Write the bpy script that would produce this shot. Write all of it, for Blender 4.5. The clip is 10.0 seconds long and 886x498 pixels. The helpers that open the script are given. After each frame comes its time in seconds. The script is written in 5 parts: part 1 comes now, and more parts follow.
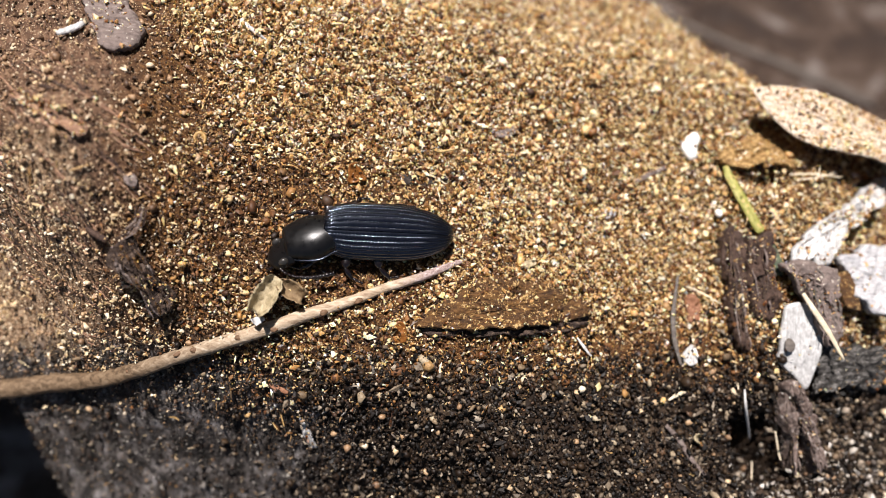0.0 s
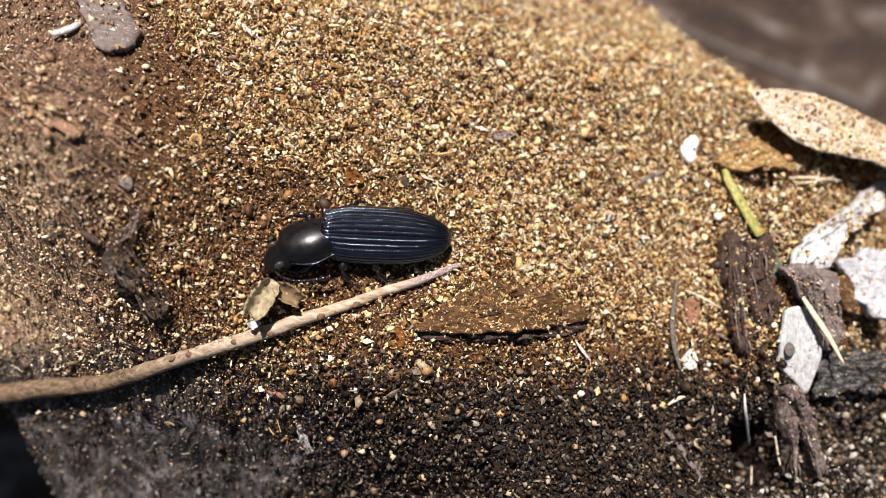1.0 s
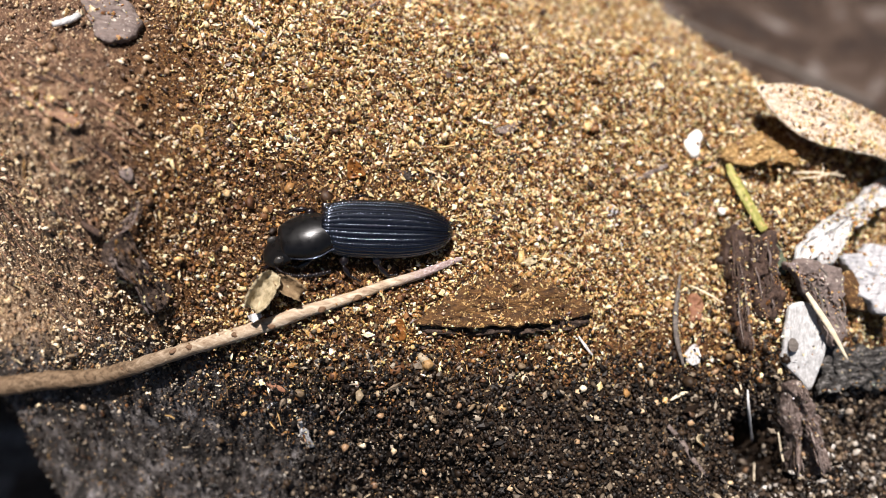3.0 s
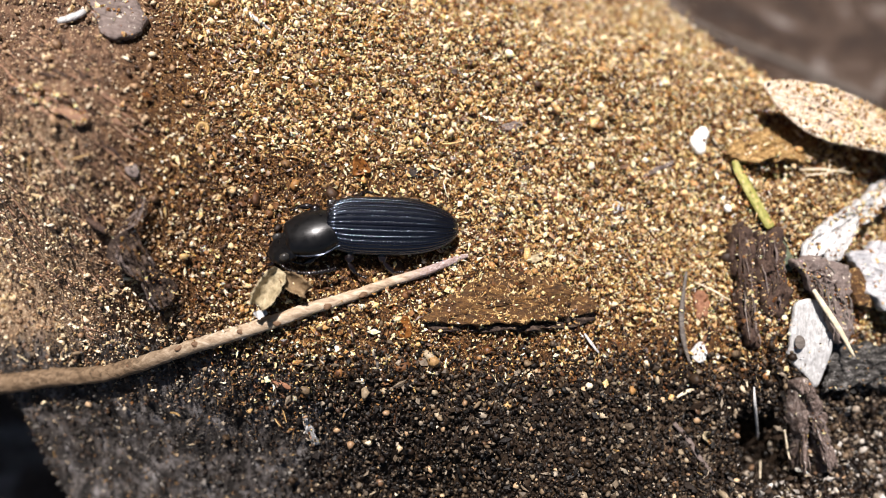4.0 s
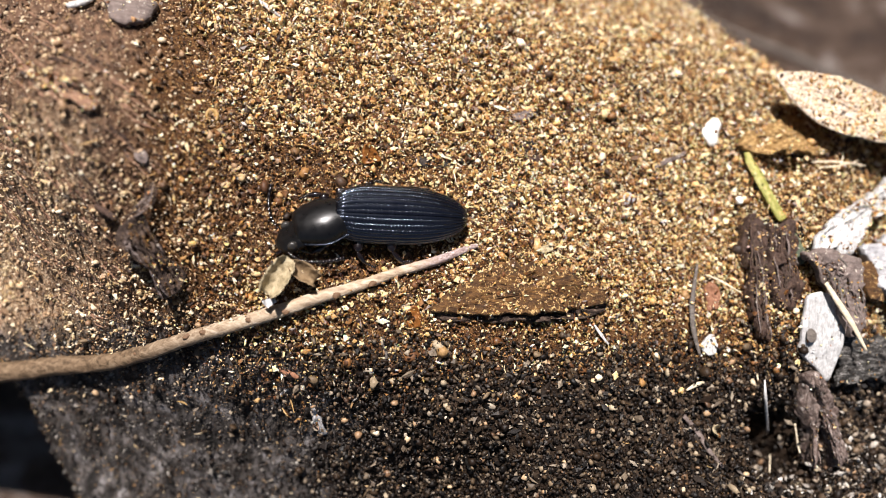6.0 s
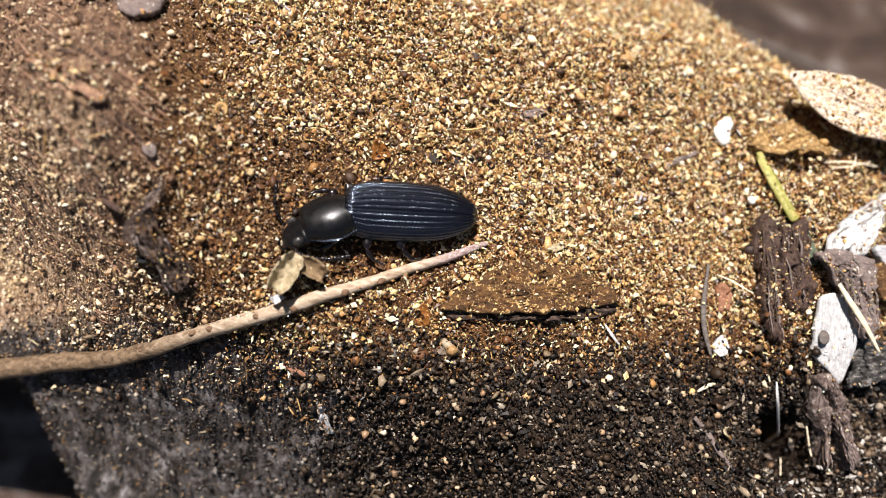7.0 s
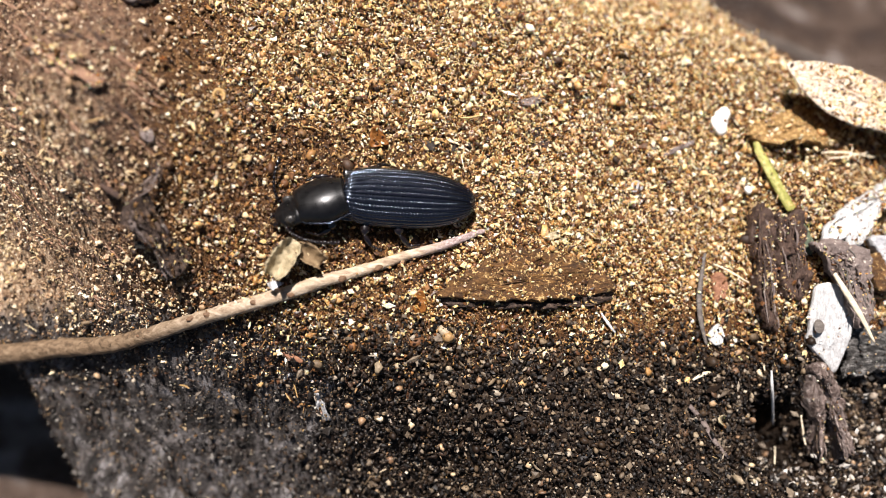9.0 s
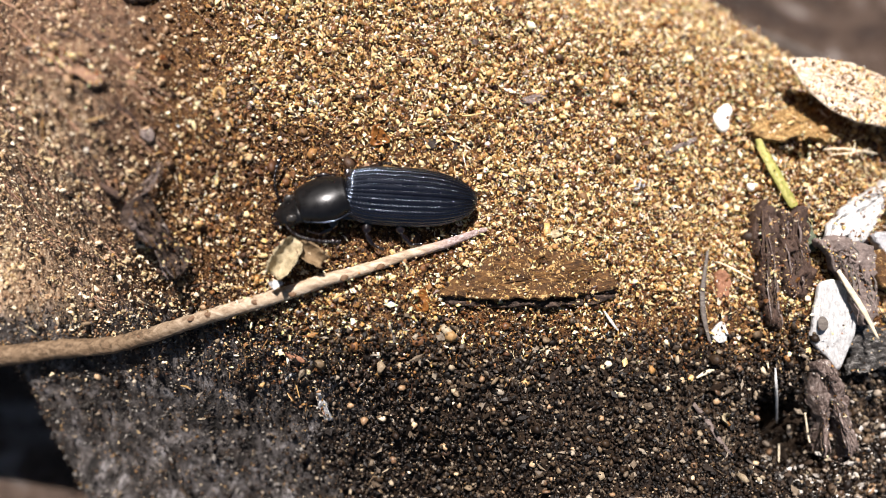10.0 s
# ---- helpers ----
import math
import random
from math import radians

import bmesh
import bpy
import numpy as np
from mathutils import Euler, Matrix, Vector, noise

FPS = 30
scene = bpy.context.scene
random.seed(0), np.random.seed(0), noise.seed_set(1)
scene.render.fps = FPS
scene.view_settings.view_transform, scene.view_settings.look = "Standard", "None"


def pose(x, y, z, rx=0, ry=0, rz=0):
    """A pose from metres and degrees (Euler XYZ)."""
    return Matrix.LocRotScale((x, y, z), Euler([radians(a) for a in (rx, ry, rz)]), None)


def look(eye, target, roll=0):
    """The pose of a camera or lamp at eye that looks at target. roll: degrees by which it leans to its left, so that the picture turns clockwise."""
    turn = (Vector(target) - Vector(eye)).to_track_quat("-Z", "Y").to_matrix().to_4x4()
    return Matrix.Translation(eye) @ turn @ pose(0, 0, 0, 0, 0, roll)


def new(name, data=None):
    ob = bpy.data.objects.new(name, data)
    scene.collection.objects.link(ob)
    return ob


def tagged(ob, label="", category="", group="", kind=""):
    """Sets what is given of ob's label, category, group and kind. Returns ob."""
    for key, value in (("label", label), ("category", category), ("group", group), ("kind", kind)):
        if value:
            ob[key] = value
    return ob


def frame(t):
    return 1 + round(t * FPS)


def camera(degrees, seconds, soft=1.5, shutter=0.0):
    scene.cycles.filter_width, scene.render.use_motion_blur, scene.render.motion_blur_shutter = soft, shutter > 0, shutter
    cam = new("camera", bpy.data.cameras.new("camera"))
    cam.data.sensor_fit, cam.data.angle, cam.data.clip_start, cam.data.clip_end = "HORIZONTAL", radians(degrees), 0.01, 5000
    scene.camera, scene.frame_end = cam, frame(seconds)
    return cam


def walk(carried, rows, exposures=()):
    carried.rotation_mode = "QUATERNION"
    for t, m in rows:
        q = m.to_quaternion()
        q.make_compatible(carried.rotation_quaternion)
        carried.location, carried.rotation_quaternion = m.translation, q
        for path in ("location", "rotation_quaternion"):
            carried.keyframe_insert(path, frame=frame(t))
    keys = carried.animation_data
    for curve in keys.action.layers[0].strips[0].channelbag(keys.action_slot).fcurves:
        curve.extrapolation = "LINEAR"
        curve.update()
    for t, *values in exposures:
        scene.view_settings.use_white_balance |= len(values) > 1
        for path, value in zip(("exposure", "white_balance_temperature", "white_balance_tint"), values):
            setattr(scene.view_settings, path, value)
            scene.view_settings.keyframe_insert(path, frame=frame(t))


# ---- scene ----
# lengths below are in millimetres (MM) unless they stand in a pose
MM = 0.001

# ---------------------------------------------------------------- camera
cam = camera(60.0, 10.0, soft=0.8)
cam.data.dof.use_dof = True
cam.data.dof.focus_distance = 0.0628
cam.data.dof.aperture_fstop = 15.0
walk(cam, [
    (0, pose(-0.008075, -0.011467, 0.062586, 10.172, -13.610, -0.419)),
    (0.5, pose(-0.008031, -0.011353, 0.062242, 10.323, -13.799, -0.334)),
    (1, pose(-0.008129, -0.011499, 0.062069, 10.539, -13.910, -0.452)),
    (1.5, pose(-0.008100, -0.011579, 0.062055, 10.513, -13.925, -0.344)),
    (2, pose(-0.008092, -0.011584, 0.061949, 10.495, -13.940, -0.293)),
    (2.5, pose(-0.008034, -0.011750, 0.061786, 10.456, -13.905, -0.206)),
    (4, pose(-0.008277, -0.011964, 0.061448, 10.262, -13.646, -0.179)),
    (4.5, pose(-0.008450, -0.012016, 0.061297, 10.157, -13.589, 0.000)),
    (5, pose(-0.008576, -0.012062, 0.061222, 9.926, -13.601, 0.211)),
    (5.5, pose(-0.008496, -0.012207, 0.061188, 9.845, -13.495, 0.128)),
    (7, pose(-0.009298, -0.012860, 0.059868, 10.100, -13.593, 0.714)),
    (7.5, pose(-0.009120, -0.012875, 0.059957, 9.928, -13.691, 0.745)),
    (8, pose(-0.009239, -0.013095, 0.059959, 9.892, -13.590, 0.496)),
    (8.5, pose(-0.009293, -0.013351, 0.059994, 9.805, -13.580, 0.650)),
    (9, pose(-0.009164, -0.013466, 0.060003, 9.635, -13.722, 0.976)),
    (9.5, pose(-0.009254, -0.013581, 0.059777, 9.783, -13.795, 0.914)),
    (10, pose(-0.009371, -0.013554, 0.059605, 9.727, -13.786, 0.673)),
], [(0.0, 0.85), (2.5, 0.87), (4.5, 0.92), (5.5, 0.95), (7.5, 1.03), (10.0, 1.1)])

# ---------------------------------------------------------------- light
SUN_DIR = Vector((-0.26, 0.46, 0.85)).normalized()
sun_data = bpy.data.lights.new("sun", "SUN")
sun_data.energy, sun_data.angle, sun_data.color = 5.0, radians(0.6), (1.0, 0.935, 0.905)
sun = new("sun", sun_data)
sun.matrix_world = look(SUN_DIR, (0, 0, 0))
world = bpy.data.worlds.new("sky")
scene.world = world
world.use_nodes = True
sky = world.node_tree.nodes.new("ShaderNodeTexSky")
sky.sky_type, sky.sun_disc = "NISHITA", False
sky.sun_elevation = math.asin(SUN_DIR.z)
sky.sun_rotation = math.atan2(SUN_DIR.x, SUN_DIR.y)
background = world.node_tree.nodes["Background"]
world.node_tree.links.new(sky.outputs[0], background.inputs[0])
background.inputs[1].default_value = 0.031


# ---------------------------------------------------------------- materials
def material(name):
    m = bpy.data.materials.new(name)
    m.use_nodes = True
    return m, m.node_tree, m.node_tree.nodes["Principled BSDF"]


def node(tree, kind, **values):
    n = tree.nodes.new(kind)
    for key, value in values.items():
        n.inputs[key.replace("_", " ")].default_value = value
    return n


def ramp(tree, source, stops):
    n = tree.nodes.new("ShaderNodeValToRGB")
    e = n.color_ramp.elements
    while len(e) < len(stops):
        e.new(0.5)
    for el, (at, colour) in zip(e, stops):
        el.position, el.color = at, (*colour, 1)
    tree.links.new(source, n.inputs[0])
    return n.outputs[0]


def coords(tree, scale=(1, 1, 1)):
    """Object space, in millimetres."""
    c = tree.nodes.new("ShaderNodeTexCoord")
    m = tree.nodes.new("ShaderNodeMapping")
    m.inputs["Scale"].default_value = [1000 * s for s in scale]
    tree.links.new(c.outputs["Object"], m.inputs[0])
    return m.outputs[0]


def noisy(tree, vector, scale, detail=4.0, rough=0.6, distort=0.0):
    n = node(tree, "ShaderNodeTexNoise", Scale=scale, Detail=detail, Roughness=rough, Distortion=distort)
    tree.links.new(vector, n.inputs["Vector"])
    return n.outputs["Fac"]


def mixed(tree, fac, a, b, how="MIX"):
    n = tree.nodes.new("ShaderNodeMix")
    n.data_type, n.blend_type = "RGBA", how
    for value, socket in ((fac, n.inputs[0]), (a, n.inputs[6]), (b, n.inputs[7])):
        if isinstance(value, (int, float)):
            socket.default_value = value
        elif isinstance(value, tuple):
            socket.default_value = (*value, 1)
        else:
            tree.links.new(value, socket)
    return n.outputs[2]


def bumped(tree, shader, height, strength, distance):
    b = node(tree, "ShaderNodeBump", Strength=strength, Distance=distance * MM)
    tree.links.new(height, b.inputs["Height"])
    tree.links.new(b.outputs[0], shader.inputs["Normal"])


def speckled(name, stops, rough=0.65, spec=0.35, grain=6.0, glow=0.0):
    """Loose crumbs: a colour of its own for each one, mottled on a fine scale."""
    m, tree, shader = material(name)
    island = tree.nodes.new("ShaderNodeNewGeometry").outputs["Random Per Island"]
    at = coords(tree)
    tone = ramp(tree, noisy(tree, at, grain, 3.0), [(0.3, (0.55, 0.52, 0.48)), (0.7, (1.15, 1.12, 1.05))])
    tree.links.new(mixed(tree, 1.0, ramp(tree, island, stops), tone, "MULTIPLY"), shader.inputs["Base Color"])
    shader.inputs["Roughness"].default_value = rough
    shader.inputs["Specular IOR Level"].default_value = spec
    bumped(tree, shader, noisy(tree, at, 9.0, 3.0), 0.5, 0.05)
    shader.inputs["Subsurface Weight"].default_value = glow
    shader.inputs["Subsurface Radius"].default_value = (1.0, 0.55, 0.2)
    shader.inputs["Subsurface Scale"].default_value = 0.25 * MM
    return m


def fibrous(name, stops, along=(0.25, 2.2, 2.2), rough=0.7, spec=0.3, dust=0.0, dust_colour=(0.5, 0.33, 0.14), relief=0.25):
    """Bark, wood and dry leaf: long fibres, with specks of dust."""
    m, tree, shader = material(name)
    at = coords(tree, along)
    grain = noisy(tree, at, 1.6, 6.0, 0.65, 0.6)
    fine = noisy(tree, coords(tree), 3.2, 4.0, 0.7)
    colour = mixed(tree, 0.35, ramp(tree, grain, stops), ramp(tree, fine, stops))
    if dust:
        fleck = ramp(tree, noisy(tree, coords(tree), 2.3, 3.0, 0.75), [(0.66 - dust, (0, 0, 0)), (0.72 - dust, (1, 1, 1))])
        colour = mixed(tree, fleck, colour, dust_colour)
    tree.links.new(colour, shader.inputs["Base Color"])
    shader.inputs["Roughness"].default_value = rough
    shader.inputs["Specular IOR Level"].default_value = spec
    bumped(tree, shader, mixed(tree, 0.5, grain, fine), 0.8, relief)
    return m


def chitin(name, colour, rough, coat=0.0, fine=20.0, bump=0.1, gloss=0.25, tint=(1, 1, 1), ior=1.5):
    m, tree, shader = material(name)
    at = coords(tree)
    worn = noisy(tree, at, 1.5, 4.0)
    tree.links.new(ramp(tree, worn, [(0.3, colour), (0.8, tuple(c * 1.7 + 0.002 for c in colour))]), shader.inputs["Base Color"])
    tree.links.new(ramp(tree, worn, [(0.3, (rough * 0.85,) * 3), (0.75, (rough * 1.25,) * 3)]), shader.inputs["Roughness"])
    shader.inputs["Specular IOR Level"].default_value = gloss
    shader.inputs["Specular Tint"].default_value = (*tint, 1)
    shader.inputs["IOR"].default_value = ior
    shader.inputs["Coat Weight"].default_value = coat
    shader.inputs["Coat Roughness"].default_value = 0.12
    bumped(tree, shader, noisy(tree, at, fine, 2.0), bump, 0.02)
    return m


GOLD = speckled("golden_frass", [(0.0, (0.03, 0.012, 0.005)), (0.22, (0.16, 0.068, 0.023)), (0.44, (0.43, 0.245, 0.095)),
                                 (0.65, (0.65, 0.455, 0.215)), (0.86, (0.83, 0.69, 0.44)), (1.0, (0.90, 0.83, 0.66))], rough=0.42, spec=0.45, glow=0.5)
BROWN = speckled("brown_dust", [(0.0, (0.015, 0.007, 0.004)), (0.45, (0.06, 0.028, 0.011)), (0.75, (0.16, 0.082, 0.03)),
                                (0.9, (0.36, 0.22, 0.09)), (1.0, (0.80, 0.68, 0.46))], spec=0.5)
HUMUS = speckled("humus_crumbs", [(0.0, (0.018, 0.008, 0.003)), (0.45, (0.085, 0.032, 0.009)), (0.75, (0.22, 0.093, 0.024)),
                                  (0.92, (0.40, 0.225, 0.075)), (1.0, (0.72, 0.56, 0.32))], spec=0.5)
BANK = speckled("bank_crumbs", [(0.0, (0.03, 0.016, 0.009)), (0.35, (0.17, 0.095, 0.052)), (0.65, (0.40, 0.26, 0.15)),
                                (0.85, (0.58, 0.43, 0.27)), (1.0, (0.88, 0.80, 0.64))], rough=0.5, spec=0.5)
CREAM = speckled("cream_specks", [(0.0, (0.40, 0.27, 0.13)), (0.5, (0.64, 0.50, 0.30)), (1.0, (0.86, 0.78, 0.62))], rough=0.5, spec=0.5)
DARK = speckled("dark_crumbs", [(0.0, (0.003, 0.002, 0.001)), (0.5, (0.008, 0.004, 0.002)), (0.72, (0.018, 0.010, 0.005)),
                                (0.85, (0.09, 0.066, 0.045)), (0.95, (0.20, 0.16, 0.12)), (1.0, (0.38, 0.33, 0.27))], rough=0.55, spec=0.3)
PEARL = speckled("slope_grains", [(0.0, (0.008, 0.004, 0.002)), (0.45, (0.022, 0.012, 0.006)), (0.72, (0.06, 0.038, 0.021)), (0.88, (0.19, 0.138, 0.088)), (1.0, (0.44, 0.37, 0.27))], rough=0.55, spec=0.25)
SOIL_AND_SHADE = speckled("soil_and_shade_crumbs", [(0.0, (0.004, 0.003, 0.002)), (0.7, (0.014, 0.009, 0.006)), (0.92, (0.05, 0.034, 0.024)), (1.0, (0.38, 0.33, 0.28))], spec=0.15)
ASH = speckled("ash_crumbs", [(0.0, (0.012, 0.010, 0.009)), (0.5, (0.040, 0.036, 0.033)), (0.8, (0.11, 0.10, 0.095)), (0.95, (0.26, 0.245, 0.23)), (1.0, (0.48, 0.46, 0.43))], spec=0.2)
CHALK = speckled("chalky_lichen", [(0.0, (0.12, 0.10, 0.09)), (0.4, (0.38, 0.35, 0.33)), (0.75, (0.62, 0.60, 0.58)), (1.0, (0.85, 0.84, 0.83))])
STRAW = speckled("straw_fibre", [(0.0, (0.10, 0.05, 0.02)), (0.4, (0.32, 0.19, 0.07)), (0.8, (0.58, 0.42, 0.2)), (1.0, (0.75, 0.66, 0.45))])
GREY_BARK = fibrous("grey_bark", [(0.3, (0.05, 0.04, 0.035)), (0.55, (0.13, 0.11, 0.095)), (0.75, (0.26, 0.235, 0.21))])
BROWN_BARK = fibrous("brown_bark", [(0.3, (0.018, 0.010, 0.008)), (0.55, (0.06, 0.034, 0.024)), (0.75, (0.14, 0.09, 0.065))], along=(1.6, 0.5, 1.6), relief=0.4, dust=0.02)
DUSTY_BARK = fibrous("dusty_bark", [(0.34, (0.016, 0.008, 0.004)), (0.5, (0.075, 0.034, 0.011)), (0.7, (0.24, 0.12, 0.035))], along=(0.4, 1.4, 1.4), dust=0.09, relief=0.6)
PURPLE_BARK = fibrous("purple_grey_bark", [(0.3, (0.07, 0.05, 0.045)), (0.55, (0.17, 0.13, 0.115)), (0.75, (0.32, 0.27, 0.24))], dust=0.04,
                      dust_colour=(0.55, 0.5, 0.42))


def twig_material():
    """Brown at the thick end, pale along the rest, a purplish tip."""
    m, tree, shader = material("twig_bark")
    grain = noisy(tree, coords(tree, (0.5, 1.6, 1.6)), 1.6, 6.0, 0.65, 0.6)
    fine = noisy(tree, coords(tree), 4.0, 4.0, 0.7)
    bark = ramp(tree, grain, [(0.34, (0.05, 0.032, 0.018)), (0.5, (0.14, 0.092, 0.054)), (0.7, (0.25, 0.18, 0.115))])
    wood = ramp(tree, grain, [(0.3, (0.20, 0.13, 0.08)), (0.5, (0.38, 0.29, 0.20)), (0.72, (0.58, 0.49, 0.38))])
    tip = ramp(tree, fine, [(0.35, (0.14, 0.085, 0.075)), (0.6, (0.36, 0.28, 0.26)), (0.75, (0.62, 0.57, 0.55))])
    split = tree.nodes.new("ShaderNodeSeparateXYZ")
    tree.links.new(coords(tree), split.inputs[0])

    def along(low, high):
        add = tree.nodes.new("ShaderNodeMath")
        add.operation = "MULTIPLY_ADD"
        tree.links.new(fine, add.inputs[0])
        add.inputs[1].default_value = 6.0
        tree.links.new(split.outputs[0], add.inputs[2])
        r = tree.nodes.new("ShaderNodeMapRange")
        r.inputs["From Min"].default_value, r.inputs["From Max"].default_value = low + 3.0, high + 3.0
        tree.links.new(add.outputs[0], r.inputs[0])
        return r.outputs[0]

    colour = mixed(tree, along(-19.0, -9.0), bark, wood)
    tree.links.new(mixed(tree, along(2.5, 5.5), colour, tip), shader.inputs["Base Color"])
    shader.inputs["Roughness"].default_value = 0.6
    shader.inputs["Specular IOR Level"].default_value = 0.3
    bumped(tree, shader, mixed(tree, 0.5, grain, fine), 0.8, 0.14)
    return m


TWIG_BARK = twig_material()
TAN_LEAF = fibrous("tan_leaf", [(0.36, (0.16, 0.095, 0.06)), (0.46, (0.42, 0.32, 0.23)), (0.58, (0.64, 0.55, 0.44)), (0.72, (0.86, 0.81, 0.72))], along=(0.6, 2.6, 2.0), rough=0.45, relief=0.2)
CUP = fibrous("tan_cup", [(0.3, (0.22, 0.12, 0.035)), (0.55, (0.42, 0.27, 0.10)), (0.75, (0.62, 0.46, 0.22))], rough=0.45, relief=0.1)
AMBER = fibrous("amber_flake", [(0.3, (0.07, 0.022, 0.005)), (0.55, (0.20, 0.075, 0.016)), (0.75, (0.40, 0.19, 0.06))], rough=0.35, relief=0.05)
GREEN = fibrous("green_stem", [(0.3, (0.10, 0.10, 0.02)), (0.5, (0.26, 0.25, 0.06)), (0.72, (0.48, 0.43, 0.18))], along=(1.4, 0.6, 1.4), rough=0.6, relief=0.15, dust=0.08)
TEAL = fibrous("teal_stem", [(0.3, (0.03, 0.04, 0.03)), (0.5, (0.08, 0.10, 0.065)), (0.72, (0.20, 0.21, 0.11))], along=(1.4, 0.6, 1.4), rough=0.55, relief=0.15, dust=0.05)
PALE = fibrous("pale_husk", [(0.3, (0.72, 0.71, 0.66)), (0.6, (0.85, 0.84, 0.80)), (0.8, (0.9, 0.89, 0.86))], rough=0.45, relief=0.08)
SCRAP = fibrous("brown_scrap", [(0.3, (0.10, 0.06, 0.03)), (0.55, (0.22, 0.15, 0.08)), (0.75, (0.38, 0.29, 0.17))], along=(1, 1, 1), relief=0.2)
BACKDROP_WOODS = fibrous("woodland", [(0.3, (0.01, 0.012, 0.006)), (0.55, (0.03, 0.035, 0.015)), (0.75, (0.07, 0.075, 0.035))], along=(0.004, 0.004, 0.002), relief=20.0)
RIDGE = fibrous("ridge_bark", [(0.36, (0.018, 0.011, 0.009)), (0.5, (0.11, 0.075, 0.062)), (0.70, (0.42, 0.34, 0.30))], along=(2.0, 0.5, 0.8), dust=0.03, dust_colour=(0.6, 0.55, 0.5), relief=0.5)
SCAR = fibrous("bud_scar", [(0.3, (0.07, 0.04, 0.02)), (0.6, (0.16, 0.09, 0.05)), (0.8, (0.25, 0.16, 0.09))], relief=0.05)
STRAW_PALE = fibrous("cream_straw", [(0.3, (0.40, 0.32, 0.21)), (0.55, (0.64, 0.55, 0.40)), (0.75, (0.84, 0.78, 0.66))], rough=0.5, relief=0.05)
CHIP = fibrous("white_chip", [(0.34, (0.16, 0.15, 0.14)), (0.5, (0.46, 0.45, 0.44)), (0.68, (0.82, 0.81, 0.80))], along=(2.2, 0.25, 2.2), rough=0.45, relief=0.12)
CHIP_WOOD = fibrous("chip_wood", [(0.34, (0.24, 0.23, 0.22)), (0.5, (0.46, 0.45, 0.44)), (0.68, (0.78, 0.77, 0.76))], along=(3.2, 0.25, 3.2), rough=0.35, spec=0.5, relief=0.2)
SILVER = fibrous("silver_bark", [(0.3, (0.16, 0.15, 0.15)), (0.5, (0.42, 0.41, 0.42)), (0.72, (0.74, 0.74, 0.75))], along=(0.2, 2.6, 2.6), rough=0.5, relief=0.3)
GREY_FIBRE = fibrous("grey_fibre", [(0.40, (0.012, 0.010, 0.009)), (0.54, (0.05, 0.045, 0.04)), (0.70, (0.42, 0.40, 0.38))], along=(0.3, 3.0, 3.0), relief=0.4)
FLAKE = fibrous("pale_flake", [(0.34, (0.10, 0.075, 0.04)), (0.5, (0.30, 0.24, 0.14)), (0.72, (0.56, 0.48, 0.33))], along=(1, 1, 1), relief=0.15)
REDDISH = fibrous("reddish_wood", [(0.3, (0.10, 0.04, 0.02)), (0.55, (0.24, 0.11, 0.06)), (0.75, (0.40, 0.22, 0.13))], relief=0.15)
RED_BARK = fibrous("red_bark", [(0.3, (0.09, 0.045, 0.028)), (0.55, (0.26, 0.145, 0.09)), (0.75, (0.46, 0.30, 0.20))], dust=0.07, dust_colour=(0.5, 0.38, 0.25), relief=0.3)
BARK_CRUMB = fibrous("dark_bark_crumb", [(0.32, (0.016, 0.010, 0.008)), (0.52, (0.06, 0.038, 0.028)), (0.75, (0.20, 0.14, 0.10))], along=(1.2, 0.7, 1.2), relief=0.6, dust=0.03)
SOIL = fibrous("black_soil", [(0.3, (0.008, 0.006, 0.005)), (0.55, (0.035, 0.026, 0.021)), (0.78, (0.16, 0.13, 0.11))], along=(1, 1, 1), relief=0.4)
LEDGE = fibrous("packed_frass", [(0.3, (0.07, 0.035, 0.012)), (0.5, (0.20, 0.11, 0.035)), (0.72, (0.40, 0.26, 0.10))], along=(0.5, 1.6, 2.5), dust=0.12, relief=0.35)
# the wing cases' bluish specular tint stands in for mirrored blue sky
SHELL = chitin("black_elytra", (0.002, 0.002, 0.003), 0.17, 0.0, 20.0, 0.03, 0.6, (0.66, 0.78, 1.0), 1.7)
SHIELD = chitin("black_pronotum", (0.003, 0.0028, 0.003), 0.30, 0.0, 28.0, 0.15, 0.35)
LIMB = chitin("dark_limb", (0.004, 0.002, 0.002), 0.22, gloss=0.7)
EYE = chitin("compound_eye", (0.02, 0.018, 0.016), 0.3, 0.0, 9.0, 1.0, 0.6)


